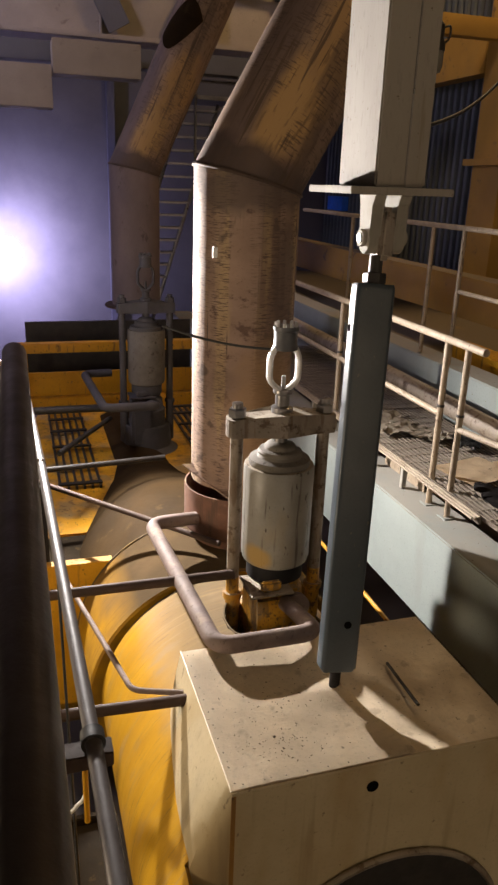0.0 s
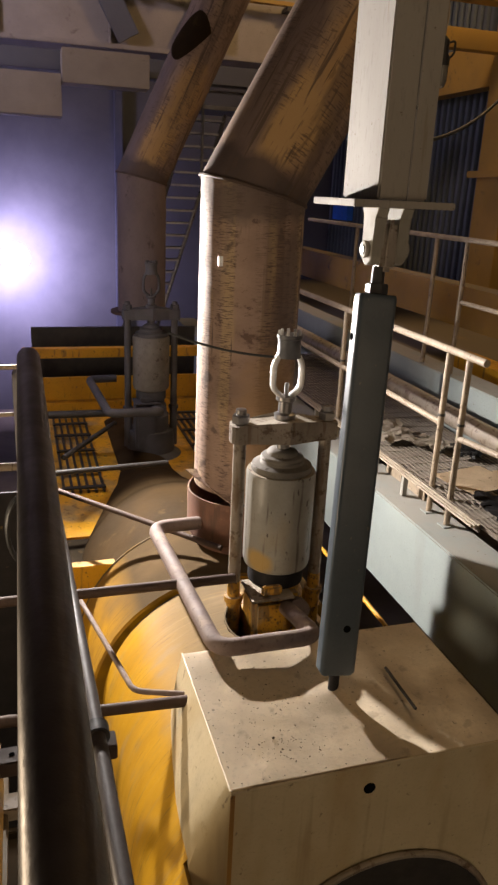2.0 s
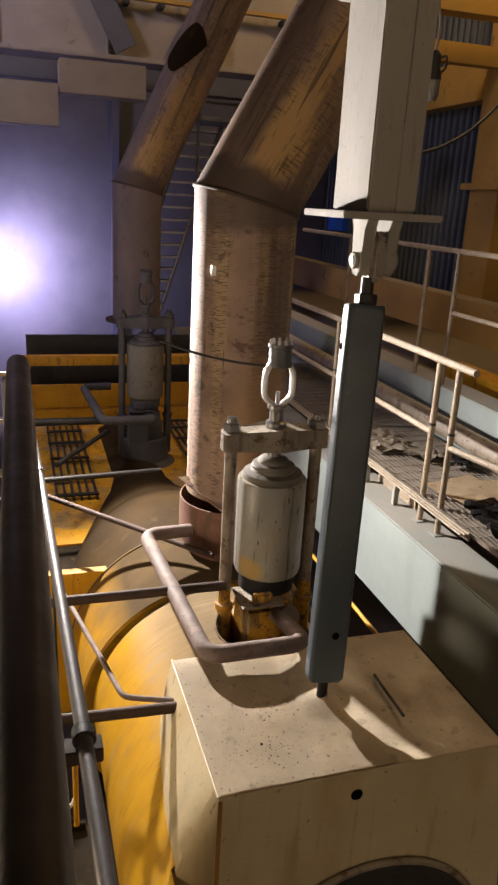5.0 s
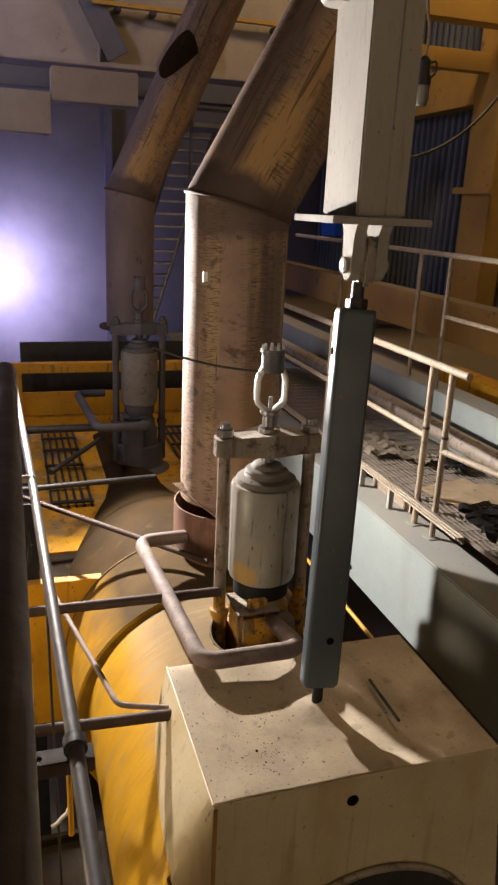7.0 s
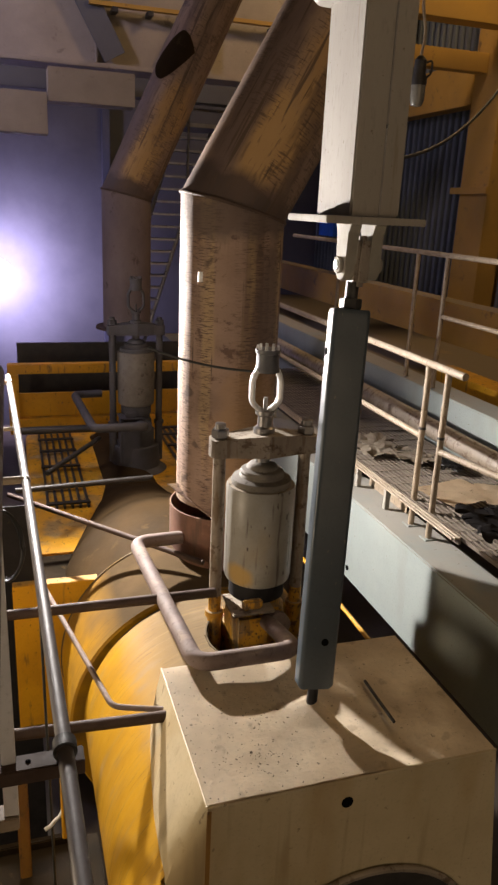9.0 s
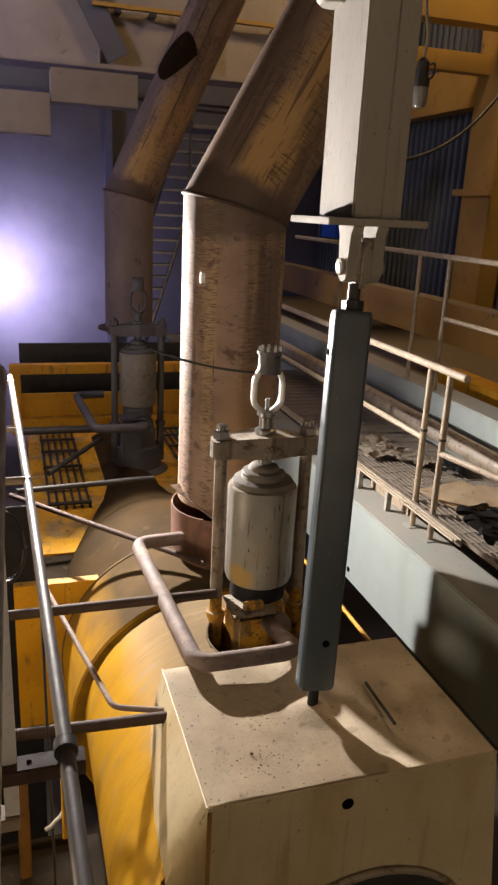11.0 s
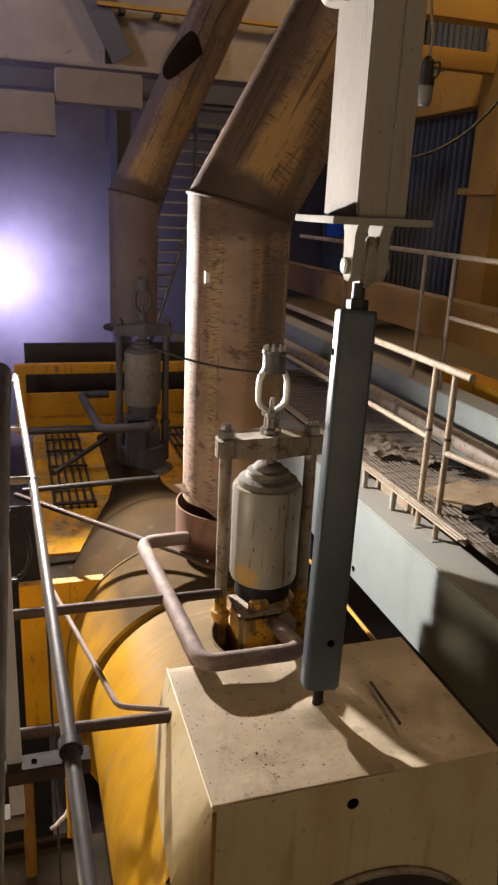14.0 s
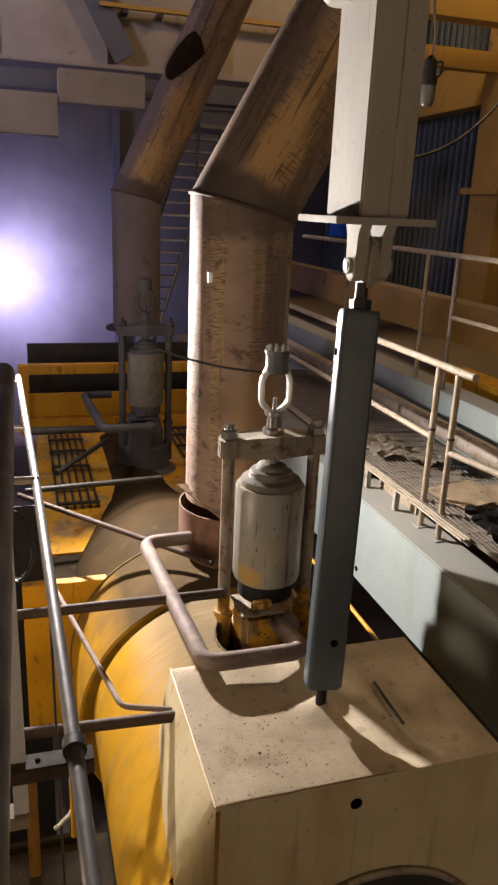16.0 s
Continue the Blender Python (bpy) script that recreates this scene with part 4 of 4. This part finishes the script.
# ---- walkway on the other side ----
def walkway():
    w = thing("side_beam", (2.55, 1.0, 0), "pale teal painted box beam under the walkway", "beam")
    part("web", box((0, 0, -0.66), (0.35, 12.0, 0.045), 0.01), TEAL, w)
    hole = lathe([(0, 0), (0.022, 0), (0.022, 0.006), (0, 0.006)], 16)
    bmesh.ops.transform(hole, matrix=Matrix.Translation((-0.001, 3.97, -0.56)) @ Matrix.Rotation(radians(-90), 4, "Y"), verts=hole.verts)
    part("bolt_hole", hole, HOLESHADE, w)
    g = thing("grating_deck", (2.72, 3.0, 0.22), "dirty steel grating of the walkway", "walkway")
    for k in range(23):
        x = 0.03 + k * 0.04
        part("bar", box((x - 0.004, 0, 0), (x + 0.004, 6.0, 0.03), 0), GRATE, g)
    for k in range(40):
        part("cross_bar", box((0.02, 0.1 + k * 0.15, 0.022), (0.92, 0.106 + k * 0.15, 0.029), 0), GRATE, g)
    for k in range(3):
        part("edge_bar", tube([(-0.06 + 0.03 * k, 0.75, 0.03), (-0.06 + 0.03 * k, 6.0, 0.03)], 0.009, 8), RAIL, g)
    part("edge_angle", box((-0.005, 0.75, -0.02), (0.012, 6.0, 0.016), 0.002), GRATE, g)
    r = thing("walkway_railing", (2.77, 4.0, 0.04), "cream painted tubular walkway railing", "railing")
    part("top_rail", tube([(0, 0.0, 1.23), (0, 5.0, 1.23)], 0.026, 16), RAIL, r, smooth=True)
    part("mid_rail", tube([(0, 0.45, 0.70), (0, 5.0, 0.70)], 0.022, 16), RAIL, r, smooth=True)
    part("mid_rail", tube([(0, 0.18, 0.66), (0.35, -1.5, 0.66)], 0.022, 16), RAIL, r, smooth=True)
    for y in (0.19, 0.44, 2.2, 4.2):
        post = part("post", tube([(0, y, 0), (0, y, 1.21)], 0.023, 16), RAIL, r, smooth=True)
        part("joint_ring", lathe([(0.023, 0), (0.027, 0), (0.027, 0.018), (0.023, 0.018)], 16, at=(0, y, 0.75)), BLACK, post, smooth=True)
        part("base_plate", box((-0.05, y - 0.05, 0.0), (0.05, y + 0.05, 0.012)), TEAL, post)
    b = thing("far_beam", (3.75, 1.0, 0.3), "pale teal painted beam beyond the walkway", "beam")
    part("web", box((0, 0, -0.6), (0.3, 14.0, 0.38), 0.01), TEAL, b)
    run("grey_pipe", [(3.5, 1.0, 0.45), (3.5, 11, 0.47)], 0.085, DIRTY, "fat dusty grey pipe along the walkway", "pipe")
    f = thing("far_railing", (3.82, 2.0, 0.685), "cream painted tubular railing on the far beam", "railing")
    part("top_rail", tube([(0, 0, 1.235), (0, 8.0, 1.235)], 0.024, 16), RAIL, f, smooth=True)
    part("mid_rail", tube([(0, 0, 0.68), (0, 4.0, 0.68)], 0.02, 16), RAIL, f, smooth=True)
    for y in (1.2, 2.6, 4.03, 4.56, 6.4):
        part("post", tube([(0, y, 0), (0, y, 1.22)], 0.022, 16), RAIL, f, smooth=True)


walkway()


# ---- floodlight ----
def floodlight():
    f = thing("floodlight", FLOOD, "glaring white work floodlight on a stand", "floodlight")
    bm = lathe([(0, 0.06), (0.1, 0.06), (0.11, 0.08), (0.08, 0.16), (0.03, 0.2), (0, 0.2)], 28)
    bmesh.ops.transform(bm, matrix=Matrix.Rotation(radians(-90), 4, "X"), verts=bm.verts)
    part("housing", bm, BLACK, f, smooth=True)
    bm = bmesh.new()
    bmesh.ops.create_uvsphere(bm, u_segments=28, v_segments=16, radius=0.12)
    bmesh.ops.transform(bm, matrix=Matrix.Diagonal((1, 0.5, 1, 1)), verts=bm.verts)
    part("bulb", bm, LAMPGLOW, f, "glaring white glass", True)
    part("arm", tube([(0, 0.17, 0), (-1.4, 0.17, 0)], 0.02, 10), BLACK, f)
    part("stand", tube([(-1.4, 0.17, -4.617), (-1.4, 0.17, 0.1)], 0.03, 12), BLACK, f)


floodlight()


# ---- far steelwork ----
def far_steel():
    def beam(lo, hi, mat, label, name="steel_beam", category="beam"):
        return tagged(part(name, box(lo, hi, 0.006), mat), label, category)
    beam((7.0, 10.2, -3), (7.4, 10.95, 12), DIMYELLOW, "yellow painted steel column of the hall", "steel_column", "column")
    beam((6.9, 10.1, 2.62), (7.0, 11.1, 2.72), DIMYELLOW, "yellow painted ledge on the column", "column_ledge", "bracket")
    beam((7.0, 10.96, 3.95), (7.3, 17.9, 4.6), DIMYELLOW, "yellow painted steel beam along the wall")
    beam((7.0, 3.0, 3.95), (7.3, 10.19, 4.6), DIMYELLOW, "yellow painted steel beam along the wall")
    beam((4.6, 10.0, 4.85), (6.99, 10.3, 5.2), DIMYELLOW, "yellow painted steel cross beam")
    beam((4.6, 10.6, 4.35), (6.99, 10.8, 4.62), DIMYELLOW, "yellow painted steel cross beam")
    beam((5.2, 3.0, 0.75), (5.5, 17.5, 1.25), DIMYELLOW, "dusty yellow painted low steel beam")
    beam((4.5, 3.0, 0.45), (4.8, 7.2, 0.64), YELLOW, "bright yellow painted steel beam")
    beam((4.2, 3.0, 0.1), (6.9, 17.0, 0.3), DIMYELLOW, "dusty yellow machine deck beyond the walkway", "machine_deck", "deck")
    p = thing("ribbed_panel", (7.35, 3.0, -0.3), "dark blue-grey ribbed sheet wall panel", "wall panel", kind="structure")
    part("sheet", box((0.06, 0, 0), (0.1, 14.9, 8.5), 0), WALL, p)
    bm = bmesh.new()
    box((-0.02, 0, 0), (0.05, 0.09, 8.5), 0.01, bm)
    rib = part("rib", bm, RIB, p)
    for k in range(1, 74):
        o = new("rib", rib.data)
        o.parent, o.location = p, (0, k * 0.2, 0)
    g = thing("crane_girder", (-6, 13.0, 4.25), "beige riveted crane girder under the roof", "girder")
    part("web", box((0, 0.12, 0.08), (13.0, 0.3, 1.5), 0.01), BEIGE, g)
    part("bottom_flange", box((0, -0.1, 0.0), (13.0, 0.5, 0.075), 0.01), BEIGE, g)
    part("top_flange", box((0, -0.1, 1.5), (13.0, 0.5, 1.58), 0.01), BEIGE, g)
    part("edge_strip", box((7.35, -0.13, 0.87), (12.9, -0.03, 0.93), 0.004), DIMYELLOW, g, "yellow edge strip")
    for x in (7.7, 8.25, 8.9, 9.4, 10.3, 11.2):
        part("strip_bracket", box((x, -0.14, 0.8), (x + 0.09, 0.12, 0.869), 0.004), BLACK, g)
    for x in (5.2, 5.75, 7.45, 9.3, 11.5):
        part("stiffener", box((x, 0.0, 0.08), (x + 0.03, 0.12, 1.5), 0.005), BEIGE, g)
    for x, lean in ((7.1, -0.5), (8.6, 0.5)):
        bm = box((-0.18, -0.06, -0.62), (0.18, -0.02, 0.62), 0.005)
        bmesh.ops.transform(bm, matrix=Matrix.Translation((x + 0.35, 0, 0.72)) @ Matrix.Rotation(lean, 4, "Y"), verts=bm.verts)
        part("diagonal_brace", bm, WALL, g)
    part("end_hanger", box((0.0, 0.1, 1.58), (0.4, 0.5, 7.75), 0.01), BEIGE, g)
    part("end_hanger", box((12.6, 0.1, 1.58), (13.0, 0.5, 7.75), 0.01), BEIGE, g)
    beam((-6.0, 11.0, 3.08), (0.58, 11.4, 3.6), BEIGE, "beige steel beam in bluish light")
    beam((0.60, 11.0, 3.5), (1.75, 11.4, 3.92), BEIGE, "beige bolted steel gusset box", "gusset_box", "bracket")
    beam((-6.0, 11.5, 3.7), (4.8, 11.8, 3.95), WALL, "dark steel beam under the girder")
    beam((7.18, 16.3, 1.72), (7.33, 17.15, 2.03), BLUE, "bright blue box on the ribbed wall", "wall_box", "box")
    for x in (-2.3, 2.1):
        beam((x, 17.8, -3), (x + 0.17, 17.995, 4.45), BLUEGREY, "thin steel post in bluish light", "steel_post", "post")


far_steel()


def stairs():
    s = thing("staircase", (2.4, 11.9, -3.0), "grey open steel staircase against the dark", "staircase")
    for k in range(33):
        z = 0.15 + k * 0.19
        part("tread", box((-0.28 + 0.32 * (z - 4.95), 0, z), (0.24 + 0.32 * (z - 4.95), 0.24, z + 0.03), 0.003), STEEL, s)
    for x in (-0.3, 0.25):
        bm = bmesh.new()
        tube([(x - 0.32 * 4.9, 0.12, 0.05), (x + 0.32 * 1.4, 0.12, 6.35)], 0.03, 8, bm)
        part("stringer", bm, STEEL, s)
    part("handrail_post", tube([(0.3, -0.05, 5.4), (0.3, -0.05, 6.7)], 0.022, 10), STEEL, s)
    part("landing", box((0.25, 0.0, 6.4), (2.4, 0.9, 6.46), 0.004), STEEL, s)
    part("landing_rail", tube([(0.3, 0, 6.65), (2.4, 0, 6.65)], 0.02, 10), STEEL, s)


stairs()


# ---- rods and cables beside the platform ----
run("rail_stub", [(-1.2, 3.6, 0.905), (0.035, 3.6, 0.905)], 0.02, RAIL, "pale steel rod joining the long tube", "rod")
run("rail_stub", [(-1.2, 5.75, 0.905), (-0.03, 5.75, 0.905)], 0.02, RAIL, "pale steel rod joining the long tube", "rod")
run("rail_stub", [(-1.2, 4.6, 0.875), (0.0, 4.6, 0.875)], 0.013, RAIL, "thin pale steel rod by the tube", "rod")
run("hanging_cable", sag((0.045, 2.85, 0.86), (0.055, 2.55, -0.9), 0.02), 0.006, CABLE, "thin black cable hanging down straight", "cable", 0.01)


def cable_coil():
    pts = []
    for k in range(70):
        a = 2 * math.pi * k / 23
        pts.append((0.085 * math.cos(a) + 0.004 * (k / 23), 0.03 * math.sin(a * 1.1), 0.17 * math.sin(a) - 0.02 * math.cos(a)))
    c = part("cable_coil", tube(pts, 0.007, 8), CABLE, smooth=True)
    c.location = (-0.10, 3.28, 0.70)
    tagged(c, "black cable hung in a loose coil", "cable")
    run("coil_hook", [(-0.1, 3.28, 0.86), (-0.1, 3.3, 0.93), (-0.1, 3.6, 0.93)], 0.008, BLACK, "small dark hook holding the coil", "hook", 0.02)


cable_coil()


def lower_deck():
    d = thing("lower_deck", (-0.3, 3.3, -3.0), "brown dusty lower deck on a rusty yellow post", "deck")
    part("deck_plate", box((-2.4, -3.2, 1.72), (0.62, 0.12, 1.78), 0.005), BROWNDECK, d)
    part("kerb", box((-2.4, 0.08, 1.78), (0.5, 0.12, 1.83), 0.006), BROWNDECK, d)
    # near-black sheet added to keep the floodlight off the deck
    part("back_panel", box((-2.4, 1.67, 0.0), (0.36, 1.7, 3.2), 0.005), SHADEBLACK, d, "dark sheet added to shade the deck")
    part("post", box((0.19, -0.09, 0), (0.25, -0.02, 2.45), 0.006), RUSTYELLOW, d, "rusty yellow post")
    run("yellow_strap", [(0.10, 2.55, 0.0), (0.10, 2.54, -0.32)], 0.012, YELLOW, "short yellow strap hanging from the pipe", "strap")
    knot = [(0.02, 2.55, -0.27), (0.045, 2.555, -0.262), (0.06, 2.55, -0.235), (0.085, 2.55, -0.215), (0.1, 2.545, -0.17)]
    run("white_rag", knot, 0.0085, TAG, "twisted white rag tied on the strap", "rag", 0.012)


lower_deck()
run("tie_wire", sag((0.72, 4.10, 1.47), (1.30, 3.72, 1.40), 0.03), 0.007, CABLE, "thin dark wire tied to the fork", "wire", 0.01)


# ---- things along the walkway ----
def walkway_clutter():
    def sheet(name, at, w, d, turn, mat, label, category, lift=0.03, ragged=1.0):
        bm = bmesh.new()
        n = 28
        g = [[bm.verts.new((w * (i / n - 0.5) + ragged * 0.05 * noise.noise((i * 0.3, j * 0.3, 1)), d * (j / n - 0.5) + ragged * 0.06 * noise.noise((i * 0.3, j * 0.3, 4)), lift * (0.6 + noise.noise((i * 0.16 + at[0] * 9, j * 0.16, 8)) + 0.35 * noise.noise((i * 0.5, j * 0.5, at[1] * 7))))) for i in range(n + 1)] for j in range(n + 1)]
        for j in range(n):
            for i in range(n):
                bm.faces.new((g[j][i], g[j][i + 1], g[j + 1][i + 1], g[j + 1][i]))
        bmesh.ops.solidify(bm, geom=bm.faces[:], thickness=0.006)
        ob = part(name, bm, mat, smooth=True)
        ob.matrix_world = pose(*at, 0, 0, turn)
        return tagged(ob, label, category)
    sheet("cardboard_sheet", (3.14, 4.44, 0.27), 0.5, 0.42, 14, BOARD, "torn flat sheet of brown cardboard", "cardboard", 0.006, 0.15)
    sheet("cardboard_sheet", (3.42, 4.3, 0.285), 0.3, 0.42, -20, BOARD, "torn flat sheet of brown cardboard", "cardboard", 0.006, 0.15)
    sheet("dirty_rag", (3.02, 5.62, 0.275), 0.36, 0.6, -8, SACK, "crumpled grey dirty sacking on the grating", "rag", 0.028)
    sheet("dirty_rag", (3.2, 5.25, 0.28), 0.3, 0.35, 30, SACK, "crumpled dark dirty rag on the grating", "rag", 0.028)
    sheet("dark_rag", (3.42, 5.0, 0.28), 0.2, 0.3, -30, CABLE, "crumpled black oily rag", "rag", 0.028)
    sheet("dark_mat", (3.1, 3.82, 0.28), 0.5, 0.56, -12, SHADEBLACK, "crumpled black rubber mat on the grating", "mat", 0.03)
    for y in (4.75, 5.25, 5.9, 6.6, 7.4):
        b = part("deck_leg", box((-0.02, -0.02, 0), (0.02, 0.02, 0.17), 0.003), GREY)
        b.location = (2.72, y, 0.047)
        tagged(b, "short grey steel leg under the grating", "leg", "legs under the grating")
    for y in (4.62, 5.0, 5.45):
        b = part("toe_plate", box((0, 0, 0), (0.006, 0.26, 0.13), 0.001), RAIL)
        b.location = (2.83, y, 0.047)
        tagged(b, "cream painted toe plate under the grating", "plate", "plates under the grating")


walkway_clutter()


def hanging_lamp():
    h = thing("hanging_lamp", (2.98, 5.40, 3.03), "unlit caged bulkhead lamp hanging on its cable", "lamp")
    part("glass", lathe([(0, 0), (0.04, 0.01), (0.055, 0.05), (0.055, 0.15), (0, 0.15)], 20), GLASS, h, "frosted glass", True)
    part("socket", lathe([(0, 0.15), (0.06, 0.15), (0.06, 0.2), (0.045, 0.23), (0.045, 0.32), (0.02, 0.35), (0, 0.35)], 20), BLACK, h, smooth=True)
    part("hook", tube(rounded([(0.03, 0, 0.3), (0.1, 0, 0.33), (0.1, 0, 0.24), (0.05, 0, 0.2)], 0.03), 0.008, 8), BLACK, h)
    part("cable", tube(rounded([(0, 0, 0.35), (0.02, 0, 0.5), (-0.02, 0.02, 0.7), (0.0, 0.0, 9.1)], 0.1), 0.012, 8), RAIL, h)


hanging_lamp()
run("slack_cable", sag((1.528, 3.1, 2.47), (4.4, 5.8, 4.15), 0.36, 24), 0.009, CABLE, "black cable slung across to the wall", "cable", 0.01)


def chips():
    random.seed(4)
    bm = bmesh.new()
    for k in range(225):
        x, y = (random.gauss(0.88, 0.09), random.gauss(2.42, 0.07)) if k < 80 else (random.gauss(1.0, 0.16), random.gauss(2.66, 0.09)) if k < 130 else (random.uniform(0.7, 1.38), random.uniform(2.3, 3.1))
        if not (0.66 < x < 1.28 and 2.25 < y < 3.1):
            continue
        w = random.uniform(0.001, 0.0034) if k else 0.009
        m = Matrix.Translation((x, y, 0.018)) @ Matrix.Rotation(random.uniform(0, 6), 4, "Z") @ Matrix.Diagonal((w * random.choice((1, 1, 3)), w, w * 0.6, 1))
        bmesh.ops.create_cube(bm, size=1, matrix=m)
    tagged(part("debris", bm, BROWNDECK), "dark chips and crumbs scattered on the sheet", "debris", kind="stuff")


chips()
